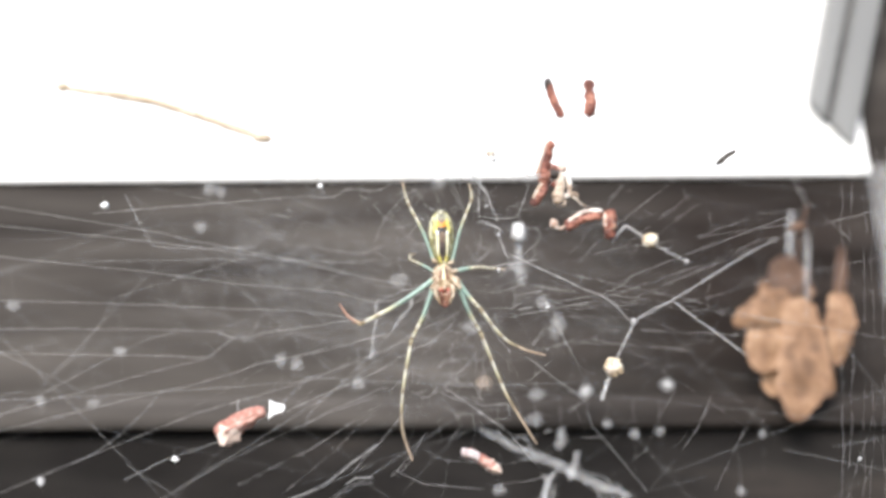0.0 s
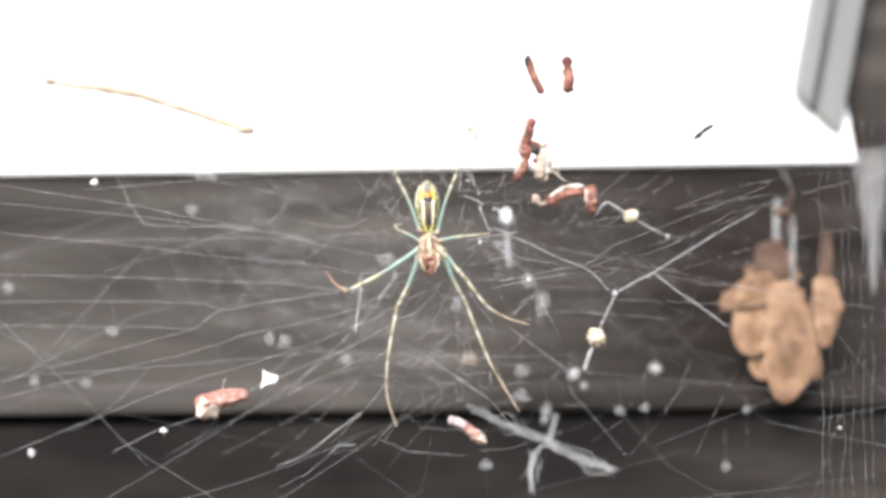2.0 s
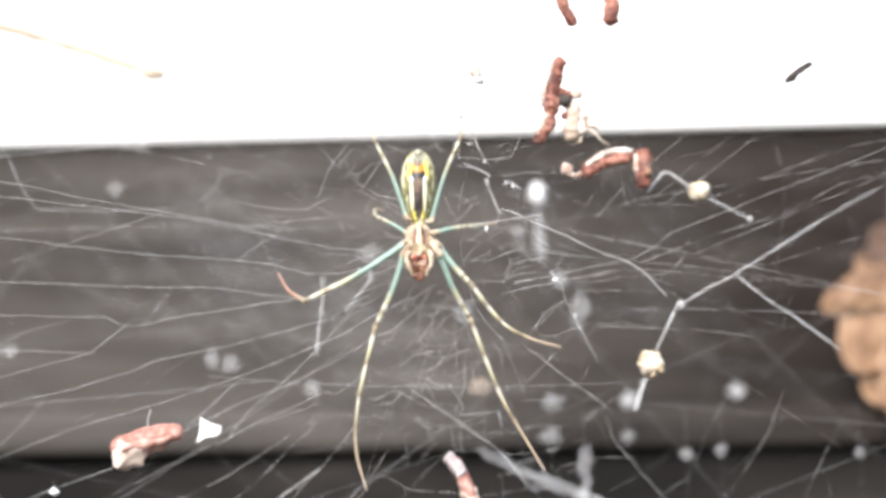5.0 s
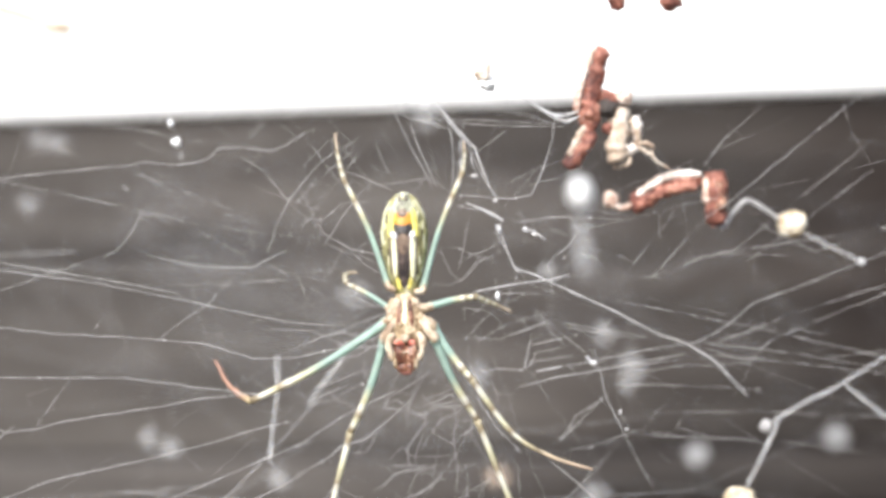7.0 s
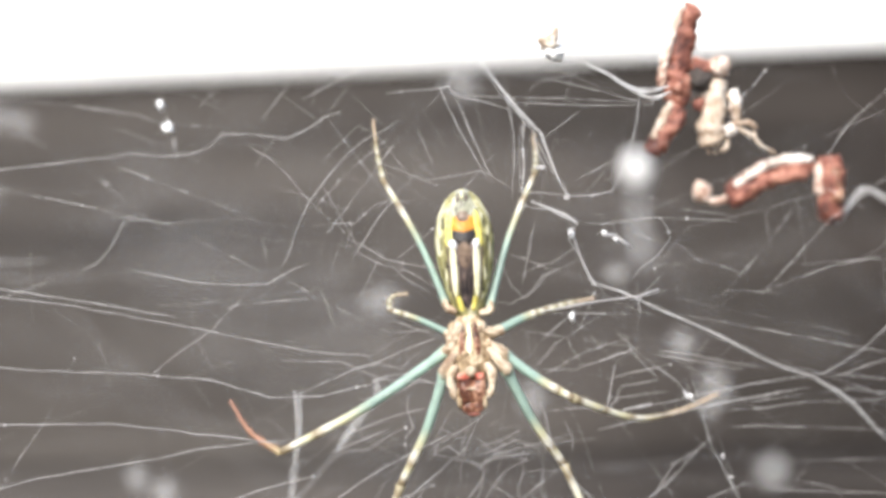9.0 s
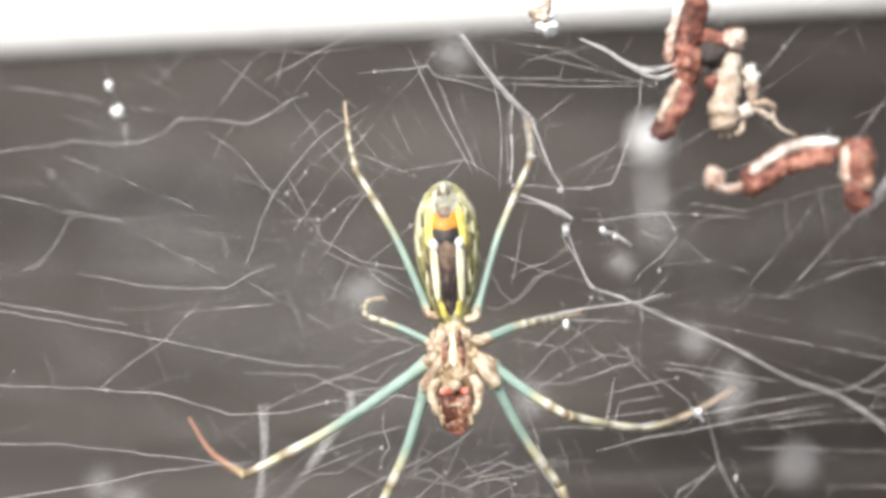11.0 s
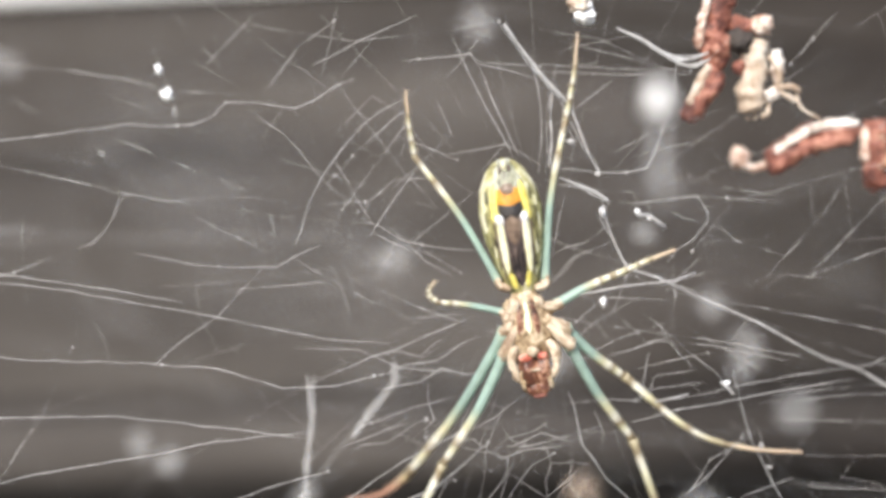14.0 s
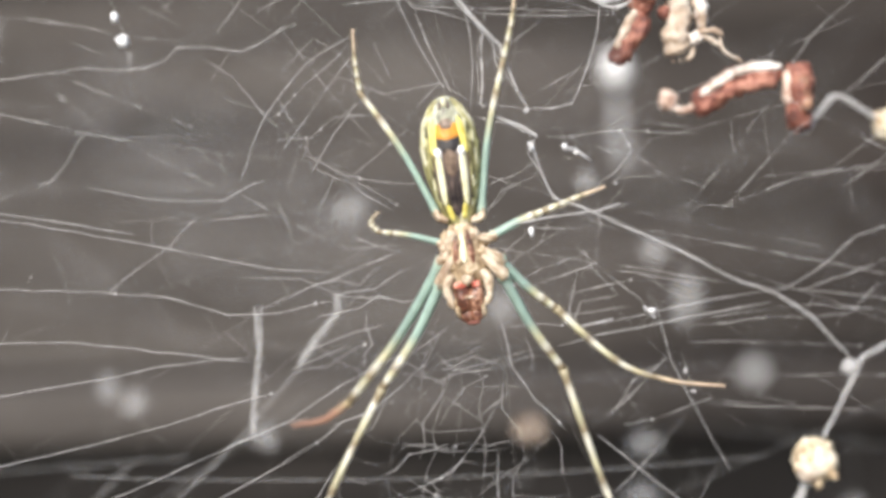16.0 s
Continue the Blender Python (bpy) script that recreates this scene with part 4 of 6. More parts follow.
strand("silk_thread", 0.020, 0, (4.3, -26.9), (7.4, -26.4), (10.4, -24.4), (13.5, -23.7), (15.5, -23.7))
strand("silk_thread", 0.020, 0, (1.5, -29.2), (7.4, -28.8), (12.4, -27.2))
strand("silk_thread", 0.060, 9, (-40.5, -29.5), (-35.3, -26.9), (-27.9, -24.4), (-23.2, -21.5), (-18.4, -17.1))
strand("silk_thread", 0.024, 0, (-33.2, -29.7), (-28.2, -26.9), (-23.3, -24.4), (-16.7, -21.3), (-11.1, -19.3))
strand("silk_thread", 0.024, 0, (-26.1, -29.2), (-18.1, -25.2), (-10.6, -20.3))
strand("silk_thread", 0.022, 0, (-20.5, -29.7), (-15.6, -25.7), (-10.6, -20.6))
strand("silk_thread", 0.060, 0, (-13.9, -29.2), (-12.9, -28.5), (-10.9, -28.4))
strand("silk_thread", 0.028, 0, (-13.0, -27.5), (-10.0, -24.4), (-7.5, -21.3))
strand("silk_thread", 0.024, 0, (-5.3, -24.9), (-2.8, -26.4), (1.5, -26.7))
strand("silk_thread", 0.028, 0, (-7.6, -28.0), (-4.8, -29.2), (1.5, -29.7))
strand("silk_thread", 0.040, 10, (-61.4, -25.1), (-41.9, -14.3), (-38.7, -12.6), (-34.3, -11.5))
strand("silk_thread", 0.030, 0, (-62.1, 4.1), (-40.5, 0.8), (-37.2, 0.3), (-32.3, -0.8), (-24.3, -2.2), (-17.3, -3.5))
strand("silk_thread", 0.022, 0, (-3.4, -15.4), (-2.6, -14.6), (-1.1, -14.6), (-0.8, -14.8))
strand("silk_thread", 0.024, 0, (-2.2, -16.7), (-0.8, -16.2), (0.3, -15.4), (1.5, -15.6))
strand("silk_thread", 0.022, 0, (-5.4, -18.8), (-3.9, -18.0), (-2.8, -20.1), (-1.8, -20.6))
strand("silk_thread", 0.022, 0, (-3.9, -20.1), (-1.5, -20.6), (-0.5, -22.6), (-1.8, -23.9))
strand("silk_thread", 0.020, 0, (-2.9, -17.5), (-1.0, -17.7), (-0.5, -19.0))
strand("silk_thread", 0.020, 0, (-0.5, -21.6), (1.8, -20.8), (3.9, -20.1))
strand("silk_thread", 0.026, 0, (-8.4, -28.0), (-5.9, -25.2), (-4.9, -23.7))
strand("silk_thread", 0.070, 9, (-41.8, 5.7), (-39.7, 1.8), (-37.8, -1.0), (-32.4, -1.2), (-25.3, -1.0))
strand("silk_thread", 0.028, 0, (-19.5, -33.2), (-16.9, -31.9), (-13.6, -29.3), (-11.3, -29.1))
strand("silk_thread", 0.050, 0, (-20.2, -30.9), (-16.9, -29.6), (-14.3, -27.6), (-10.3, -24.6))
strand("silk_thread", 0.015, 0, (40.5, 4.9), (45.7, -0.0), (52.8, -4.9), (67.7, -15.5))
strand("silk_thread", 0.018, 0, (15.9, 3.0), (24.0, -1.3), (35.0, 2.8), (43.2, 4.2))
strand("silk_thread", 0.017, 0, (43.4, -34.7), (47.7, -22.6), (49.9, -15.8))
strand("silk_thread", 0.020, 0, (2.5, -1.3), (3.2, -1.1), (4.2, -0.5))
strand("silk_thread", 0.020, 0, (2.7, -1.8), (2.0, -2.7), (1.0, -3.3), (0.2, -3.1))
strand("silk_thread", 0.018, 0, (5.3, -2.8), (4.8, -3.9))
strand("silk_thread", 0.022, 0, (7.6, -3.0), (9.4, -2.5))
strand("silk_thread", 0.022, 0, (7.0, -5.6), (8.4, -7.1), (6.5, -7.5), (6.2, -8.2), (5.5, -8.6), (4.3, -8.5), (2.9, -8.7))
strand("silk_thread", 0.034, 0, (6.1, -9.5), (7.6, -9.1), (10.0, -8.7), (15.2, -7.7))
strand("silk_thread", 0.022, 0, (7.2, -13.5), (8.1, -12.8), (9.0, -11.4), (10.5, -10.4))
strand("silk_thread", 0.017, 0, (11.6, -12.9), (12.8, -12.3), (14.6, -12.4))
strand("silk_thread", 0.022, 0, (-4.1, -11.1), (-2.4, -10.5), (-1.0, -11.5), (0.2, -11.0), (1.9, -10.8))
strand("silk_thread", 0.020, 0, (-5.5, -13.8), (-4.3, -13.7), (-3.6, -12.4))
strand("silk_thread", 0.018, 0, (-8.9, -11.4), (-7.7, -10.6), (-6.5, -10.5), (-5.3, -9.8))
strand("silk_thread", 0.020, 0, (-10.2, -6.0), (-7.8, -6.1), (-5.8, -7.0), (-3.4, -7.2))
strand("silk_thread", 0.020, 0, (-10.2, -2.1), (-8.8, -2.9), (-7.0, -3.9), (-5.3, -4.6), (-3.2, -4.5))
strand("silk_thread", 0.018, 0, (-7.9, -0.1), (-8.8, -2.9))
strand("silk_thread", 0.018, 0, (-6.0, -1.1), (-6.8, -2.7))
strand("silk_thread", 0.022, 0, (0.9, -14.5), (1.6, -14.7), (2.4, -14.5))
strand("silk_thread", 0.020, 0, (-0.0, -12.5), (0.7, -13.0))
strand("silk_thread", 0.022, 0, (-1.6, -14.5), (-1.7, -13.5), (-0.5, -11.8))
strand("silk_thread", 0.030, 0, (-2.4, -18.0), (0.4, -20.0), (2.4, -21.4), (5.2, -23.3), (7.6, -26.3))
strand("silk_thread", 0.022, 0, (-5.9, -18.9), (-3.9, -17.9), (-2.3, -18.9), (-0.9, -19.4))
strand("silk_thread", 0.022, 0, (-3.2, -20.5), (-2.1, -20.5), (-0.9, -21.2), (0.4, -21.0))
strand("silk_thread", 0.020, 0, (-1.9, -16.7), (-0.3, -17.5))
strand("silk_thread", 0.020, 0, (-2.1, -17.5), (-2.8, -19.0))
strand("silk_thread", 0.022, 0, (2.1, -15.5), (2.1, -17.7), (1.4, -19.4))
strand("silk_thread", 0.020, 0, (1.7, -21.4), (1.9, -23.7))
strand("silk_thread", 0.022, 0, (4.0, -26.9), (6.9, -26.4), (9.5, -25.6), (11.5, -24.6))
strand("silk_thread", 0.020, 0, (-7.7, -28.1), (-5.7, -25.5))
strand("silk_thread", 0.020, 0, (7.3, -18.9), (10.3, -18.8))
strand("silk_thread", 0.022, 0, (8.9, -21.1), (10.2, -21.2), (12.2, -20.4), (14.5, -18.9))
strand("silk_thread", 0.022, 0, (5.7, -23.5), (8.9, -23.3), (11.5, -22.4))
strand("silk_thread", 0.026, 0, (10.3, -7.9), (10.9, -10.4), (12.4, -13.4), (13.3, -15.1))


def bundle(name, pts, radii, label, mat):
    """A matted rope of silk, ragged at its edges, with loose threads along it."""
    r = random.Random(name + label)
    p = curve_points(pts, 26)
    rad = [radii[int(k / 25 * (len(radii) - 1) + 0.5)] * r.uniform(0.75, 1.2) for k in range(26)]
    bm = tube(bmesh.new(), p, rad, 10, 0.4, 5)
    for _ in range(7):
        o = [Vector((r.gauss(0, 1), r.gauss(0, 1), r.gauss(0, 1))) for _ in range(5)]
        tube(bm, curve_points([p[min(25, 6 * k)] + o[k] * rad[min(25, 6 * k)] for k in range(5)], 20), 0.022, 4)
    part(name, bm, mat, web, label)


bundle("silk_rope", [(-0.4, -3, 9.5), (0.5, -3, 8.2), (1.2, -3, 7.3), (2.5, -3, 5.8)], [0.03, 0.04, 0.055, 0.04, 0.025], "pale matted rope of silk", SILK)
bundle("silk_rope", [(5.05, -2.2, 9.14), (6.12, -2.2, 8.65), (6.92, -2.2, 8.09), (7.73, -2.2, 7.66), (8.54, -2.2, 7.59), (9.43, -2.2, 7.88)], [0.03, 0.07, 0.10, 0.15, 0.09, 0.04], "bright matted rope of silk", SILK)
bundle("silk_rope", [(7.32, -2.2, 7.89), (8.13, -2.2, 7.33), (8.94, -2.2, 7.36), (9.48, -2.2, 7.56)], [0.05, 0.06, 0.04], "pale matted rope of silk", SILK)
bundle("silk_rope", [(-0.24, -2.4, 9.29), (0.60, -2.4, 8.08), (1.28, -2.4, 7.08), (1.91, -2.4, 6.31), (2.71, -2.4, 5.58)], [0.03, 0.05, 0.06, 0.05], "pale matted rope of silk", SILK)
bundle("silk_rope", [(2.71, -2.4, 5.58), (3.17, -2.4, 4.32), (3.58, -2.4, 3.22), (4.11, -2.4, 2.27)], [0.05, 0.04, 0.03], "pale matted rope of silk", SILK_THIN)
bundle("silk_rope", [(1.91, -2.4, 6.31), (1.77, -2.4, 5.12), (1.82, -2.4, 4.02), (1.70, -2.4, 2.52)], [0.035, 0.03, 0.025], "pale matted rope of silk", SILK_THIN)
bundle("silk_rope", [(2.16, -2.4, 2.04), (2.89, -2.4, 1.72), (3.87, -2.4, 1.34), (4.51, -2.4, 0.84)], [0.03, 0.05, 0.04], "pale matted rope of silk", SILK)
bundle("silk_rope", [(4.23, -2.4, 0.62), (4.59, -2.4, -0.66), (5.09, -2.4, -1.88), (5.43, -2.4, -2.44)], [0.04, 0.035, 0.05], "pale matted rope of silk", SILK)


def wavy(pts, r, much=0.3):
    """Slack given to a thread: a drooping, slightly trembling line through pts."""
    out = []
    for a, b in zip(pts, pts[1:]):
        a, b = Vector(a), Vector(b)
        n = max(2, int((b - a).length / 0.9))
        droop = r.uniform(-0.02, 0.05) * (b - a).length
        for k in range(n):
            q = a.lerp(b, k / n)
            q.z -= droop * 4 * (k / n) * (1 - k / n)
            w = q * 0.4 + Vector((pts[0][0], 0, pts[0][2]))
            out.append(q + much * Vector((noise.noise(w), 0, noise.noise(w + Vector((5, 0, 0))))))
    return out + [Vector(pts[-1])]


def far_strand(a, b, sag, radius):
    pts = [Vector(a).lerp(Vector(b), k / 8) + Vector((0, 0, -sag * 4 * (k / 8) * (1 - k / 8))) for k in range(9)]
    BACK.append((pts, radius))


def web_rest():
    r = random.Random(11)
    # the old orb itself: very fine radials and spiral turns, torn in many places
    bm = bmesh.new()
    rays = []
    a = 0.0
    while a < 360:
        rays.append(radians(a) + radians(r.uniform(-1.5, 1.5)))
        a += r.uniform(9, 16)
    hub = (1.5, -1.5)

    def spot(ray, d, dy=0.0):
        return (hub[0] + d * math.cos(ray) * 1.15, -1.0 + 0.03 * d + dy, hub[1] + d * math.sin(ray))

    for ray in rays:
        d0, d1 = r.uniform(3, 7), r.uniform(16, 42)
        tube(bm, [spot(ray + radians(r.uniform(-0.5, 0.5)), d0 + (d1 - d0) * j / 7, r.uniform(-0.2, 0.2)) for j in range(8)], [r.uniform(0.005, 0.009) for j in range(8)], 3)
    for turn in range(22):
        d = 5.5 + turn * 1.25
        for k, ray in enumerate(rays):
            if 246 < math.degrees(ray) % 360 < 303 or r.random() < 0.86:
                continue
            nxt = rays[(k + 1) % len(rays)] + (2 * math.pi if k + 1 == len(rays) else 0)
            e = d + r.uniform(-0.3, 0.3)
            tube(bm, [spot(ray, e), spot((ray + nxt) / 2 + r.uniform(-0.03, 0.03), e - r.uniform(-0.2, 0.5), 0.1), spot(nxt, e + r.uniform(-0.3, 0.3))], r.uniform(0.005, 0.010), 3)
    # the part below the spider is still whole: kinked radials joined by close spiral turns
    deg, fan = 246.0, []
    while deg < 290:
        fan.append(radians(deg))
        deg += r.uniform(5.5, 9.0)

    def node(ray, d):
        x, z = hub[0] + d * math.cos(ray) * 1.15, hub[1] + d * math.sin(ray)
        return Vector((x, sheet(x, z) + 1.0, z))

    grid = [[node(ray + radians(r.gauss(0, 1.0)), 8.0 + 1.15 * turn + r.gauss(0, 0.16)) for turn in range(17)] for ray in fan]
    for line in grid:
        last = r.randint(11, 17)
        tube(bm, line[:last], [r.uniform(0.009, 0.015) for _ in line[:last]], 3)
    for a, b in zip(grid, grid[1:]):
        for turn in range(17):
            if r.random() < (0.44 if turn < 12 else 0.6):
                continue
            mid = a[turn].lerp(b[turn], r.uniform(0.35, 0.65)) + Vector((r.gauss(0, 0.08), r.gauss(0, 0.1), r.gauss(-0.05, 0.16)))
            tube(bm, [a[turn], mid, b[turn]], r.uniform(0.007, 0.011), 3)
            if r.random() < 0.12:
                q = r.uniform(0.03, 0.06)
                blob(bm, a[turn], (q * r.uniform(0.8, 1.8), q, q), 0.4, 1.7, r.random() * 30, 1)
    tagged(part("fine_mesh", bm, SILK_THIN, web, "fine torn capture mesh of the orb"), kind="stuff")
    # fine upright lines at the outer edge
    for k in range(9):
        x = 47 + k * 1.35
        pts = [(x + 0.35 * r.uniform(-1, 1) - 0.05 * j * (1 if k % 2 else 0.5), -1 + r.uniform(-0.4, 0.4), 12 - j * 3.4) for j in range(16)]
        bm = bmesh.new()
        tube(bm, pts, 0.011, 4)
        part("edge_thread", bm, SILK_THIN, web)
    # tangle behind the orb, running back to the wall and the ledge
    for k in range(80):
        x, z = r.uniform(-75, 70), r.uniform(-45, 14)
        a = radians(r.choice([r.uniform(-25, 25), r.uniform(150, 210), r.uniform(200, 240), r.uniform(-60, -30)]))
        length = r.uniform(14, 60)
        y = r.uniform(10, 45) if z > -8 else r.uniform(2, 12)
        far_strand((x, y, z), (x + length * math.cos(a), y + r.uniform(-6, 10), z + length * math.sin(a) * 0.7), r.uniform(-0.6, 1.5), r.choice((0.02, 0.03, 0.05)))
    for x, z in ((-70, -30), (-60, 2), (60, -28), (45, 10), (-20, -45), (25, -45), (-35, 5), (0, 8)):
        far_strand((x * 0.6, 0, z * 0.6), (x * 1.3, 48, max(-20, min(z, 8))), 1, 0.03)
    # clouds of hair-thin old silk near the boards
    bm = bmesh.new()
    for k in range(15):
        c = Vector((r.uniform(-62, 34), r.uniform(34, 45), r.uniform(-12, 8)))
        wide, high, lean = r.uniform(5, 13), r.uniform(2.5, 5), r.uniform(-0.5, 0.3)
        for _ in range(46):
            p = c + Vector((r.gauss(0, wide), r.uniform(-2, 2), 0))
            p.z += r.gauss(0, high) + lean * (p.x - c.x)
            a = r.gauss(lean, 0.7)
            d = Vector((math.cos(a), r.uniform(-0.2, 0.2), math.sin(a))) * r.uniform(1.5, 6)
            tube(bm, [p - d, p + Vector((0, 0, r.uniform(-0.5, 0.5))), p + d], r.uniform(0.02, 0.05), 3)
    tagged(part("silk_cloud", bm, HAZE, web, "hazy clouds of hair-thin old silk"), kind="stuff")
    bm = bmesh.new()
    for pts, rad in BACK:
        tube(bm, pts, rad, 4)
    tagged(part("back_tangle", bm, HAZE, web, "faint tangle of silk behind the orb"), kind="stuff")


web_rest()


# caught debris ------------------------------------------------------------
def blade(length, width, curl, seed, n=14, m=8, serr=0.12):
    """One curled leaf lobe, 0.5 mm thick at its rib, growing along -z."""
    bm = bmesh.new()
    for side in (0, 1):
        g = []
        for i in range(n + 1):
            u = i / n
            w = width * (math.sin(math.pi * min(1, u * 0.92 + 0.06)) ** 0.7) * (1 + serr * math.sin(u * 21 + seed))
            row = []
            for j in range(m + 1):
                v = 2 * j / m - 1
                y = curl * (v * v) * width * 0.6 + 0.8 * noise.noise(Vector((u * 3, v * 2, seed))) * width * 0.35 + (0.35 if side else 0.0) * (1 - abs(v))
                y += math.sin(u * 2.6) * length * 0.10
                row.append(bm.verts.new(Vector((v * w * 0.5, y, -u * length)) * MM))
            g.append(row)
        for a, b in zip(g, g[1:]):
            for j in range(m):
                bm.faces.new((a[j], a[j + 1], b[j + 1], b[j]))
    return bm


def log(name, pts, radius, mat, parent, label="", wob=0.35, seed=0, sides=12, n=28):
    """A scaly, uneven little log along pts."""
    p = curve_points(pts, n)
    rad = []
    for k in range(n):
        u = k / (n - 1)
        end = min(1.0, (min(u, 1 - u) * 7 + 0.18) ** 0.5)
        rad.append(radius * end * (1 + 0.14 * noise.noise(Vector((k * 0.9, seed * 3.7, 0)))))
    bm = tube(bmesh.new(), p, rad, sides, wob, seed)
    if radius > 0.3 and mat in (RUST, RUST_PALE, HUSK):
        r = random.Random(str(seed) + name)
        for _ in range(int(45 * radius)):
            k = r.randrange(1, n - 1)
            d = Vector((r.gauss(0, 1), r.gauss(0, 1), r.gauss(0, 1))).normalized()
            s = radius * r.uniform(0.07, 0.20)
            blob(bm, p[k] + d * rad[k] * 0.93, (s, s * 0.8, s * r.uniform(0.7, 1.5)), 0.4, 1.9, r.random() * 50, 1, pose(0, 0, 0, r.uniform(0, 180), r.uniform(0, 180), 0).to_3x3())
    return part(name, bm, mat, parent, label)


def off(o, *pts):
    return [(x - o[0], y - o[1], z - o[2]) for x, y, z in pts]


def debris():
    made = {}
    G = "catkin pieces caught in the web"
    o = (10.6, 1, 19.2)
    t = cat_a = thing("catkin_piece", 11.56, 1.00, 17.36, "dark speckled reddish catkin piece hanging in the web", "plant debris", G)
    log("stem", off(o, (9.8, 1, 21.3), (10.3, 1, 19.6), (10.9, 1, 18.2), (11.6, 1, 16.8)), 0.55, RUST, t, seed=1)
    part("dark_end", blob(bmesh.new(), off(o, (9.75, 0.9, 21.0))[0], (0.5, 0.5, 0.75), 0.4, 2, 3), CHAR, t, "charred dark end")
    o = (14.85, 1, 19.2)
    t = cat_b = thing("catkin_piece", 15.51, 1.00, 17.34, "smooth reddish-brown catkin piece hanging in the web", "plant debris", G)
    log("stem", off(o, (14.75, 1, 21.6), (14.9, 1, 20), (15.0, 1, 18.5), (14.8, 1, 16.9)), 0.68, RUST, t, seed=2)
    # the forked cluster
    o = (10.6, 2, 8.6)
    t = thing("catkin_cluster", 10.67, 2.00, 8.13, "forked cluster of reddish catkin scales and bleached husks", "plant debris", G)
    log("upper_stem", off(o, (11.15, 2, 12.9), (10.6, 2, 11.2), (10.2, 2, 9.4), (10.0, 2, 8.0)), 0.72, RUST, t, seed=3, wob=0.5)
    part("knot", blob(bmesh.new(), off(o, (10.2, 1.9, 8.5))[0], (0.85, 0.75, 1.0), 0.5, 1.8, 4), RUST, t, "knotted scales")
    log("lower_stem", off(o, (10.3, 2, 7.6), (9.8, 1.8, 6.6), (9.2, 1.7, 5.6), (8.85, 1.7, 5.0)), 0.54, RUST, t, "lower arm, bleached and painted lit along one edge", seed=5)
    part("arm_shadow_scale", blob(bmesh.new(), off(o, (9.95, 1.65, 6.3))[0], (0.42, 0.45, 1.1), 0.4, 2.0, 8, turn=pose(0, 0, 0, 0, 32, 0).to_3x3()), RUST, t)
    part("arm_end", blob(bmesh.new(), off(o, (8.9, 1.6, 5.1))[0], (0.5, 0.45, 0.4), 0.4, 2.0, 9), RUST, t)
    part("dark_scale", blob(bmesh.new(), off(o, (11.45, 1.6, 8.75))[0], (0.66, 0.5, 0.62), 0.4, 1.8, 10), CHAR, t, "nearly black scale")
    log("cross_piece", off(o, (11.0, 2.1, 9.7), (11.8, 2, 9.5), (12.7, 2, 9.4)), 0.38, RUST, t, seed=11, wob=0.5)
    part("pale_bud", blob(bmesh.new(), off(o, (12.55, 1.8, 9.5))[0], (0.55, 0.5, 0.5), 0.4, 2.0, 12), RUST_PALE, t)
    part("small_bud", blob(bmesh.new(), off(o, (11.4, 1.7, 7.4))[0], (0.35, 0.35, 0.35), 0.4, 2.0, 13), RUST, t)
    log("husk", off(o, (12.4, 2, 8.8), (12.2, 1.9, 7.4), (12.0, 1.9, 6.0), (12.2, 1.9, 5.2)), 0.66, HUSK, t, "papery pale husk", seed=14, wob=0.4)
    for k, (a, b, c, r) in enumerate((((12.9, 8.0), (13.4, 7.2), (13.3, 6.3), 0.26), ((13.0, 6.3), (13.9, 6.4), (14.5, 6.1), 0.22), ((12.6, 5.7), (13.4, 6.1), (14.3, 5.6), 0.2), ((14.3, 6.0), (14.5, 5.3), (15.5, 4.7), 0.13), ((12.9, 5.6), (12.8, 5.1), (12.5, 4.9), 0.2))):
        log("curl", off(o, (a[0], 1.8, a[1]), (b[0], 1.6, b[1]), (c[0], 1.8, c[1])), r * 0.62, HUSK, t, "pale curled fibre", seed=20 + k, wob=0.6, sides=8, n=12)
    # pale strips put the sunlit left edge into the colour, besides bleaching
    log("bleached_edge", off(o, (10.6, 1.5, 12.9), (9.95, 1.45, 11.2), (9.5, 1.4, 9.6), (9.3, 1.4, 8.4)), 0.24, RUST_PALE, t, "bleached edge with sunlight painted into its colour", seed=15, wob=0.5, sides=8)
    log("bleached_edge", off(o, (9.9, 1.6, 7.6), (9.35, 1.45, 6.6), (8.8, 1.4, 5.6)), 0.26, HUSK, t, "bleached edge with sunlight painted into its colour", seed=16, wob=0.4, sides=8)
    part("white_fluff", blob(bmesh.new(), off(o, (13.3, 1.9, 7.4))[0], (0.36, 0.3, 0.8), 0.7, 1.8, 17), CREST, t, "pale fluffy scrap")
    part("white_fluff", blob(bmesh.new(), off(o, (13.0, 1.5, 6.0))[0], (0.36, 0.3, 0.3), 0.7, 1.9, 18), CREST, t, "pale fluffy scrap")
    # the bent piece
    o = (15.5, 3.5, 3.0)
    t = thing("catkin_piece", 15.50, 3.50, 2.49, "bent catkin piece, bleached and painted lit on top, rusty below", "plant debris", G)
    part("bud", blob(bmesh.new(), off(o, (11.75, 3.5, 2.75))[0], (0.48, 0.45, 0.6), 0.35, 1.8, 30), RUST_PALE, t, "round end bud")
    log("neck", off(o, (11.9, 3.5, 2.4), (12.5, 3.5, 2.15), (13.3, 3.5, 2.45)), 0.2, RUST_PALE, t, seed=31, sides=8, n=12)
    log("arm", off(o, (13.2, 3.5, 2.35), (14.3, 3.4, 3.2), (15.7, 3.4, 3.85), (17.9, 3.5, 4.0)), 0.6, RUST, t, "arched arm", seed=32)
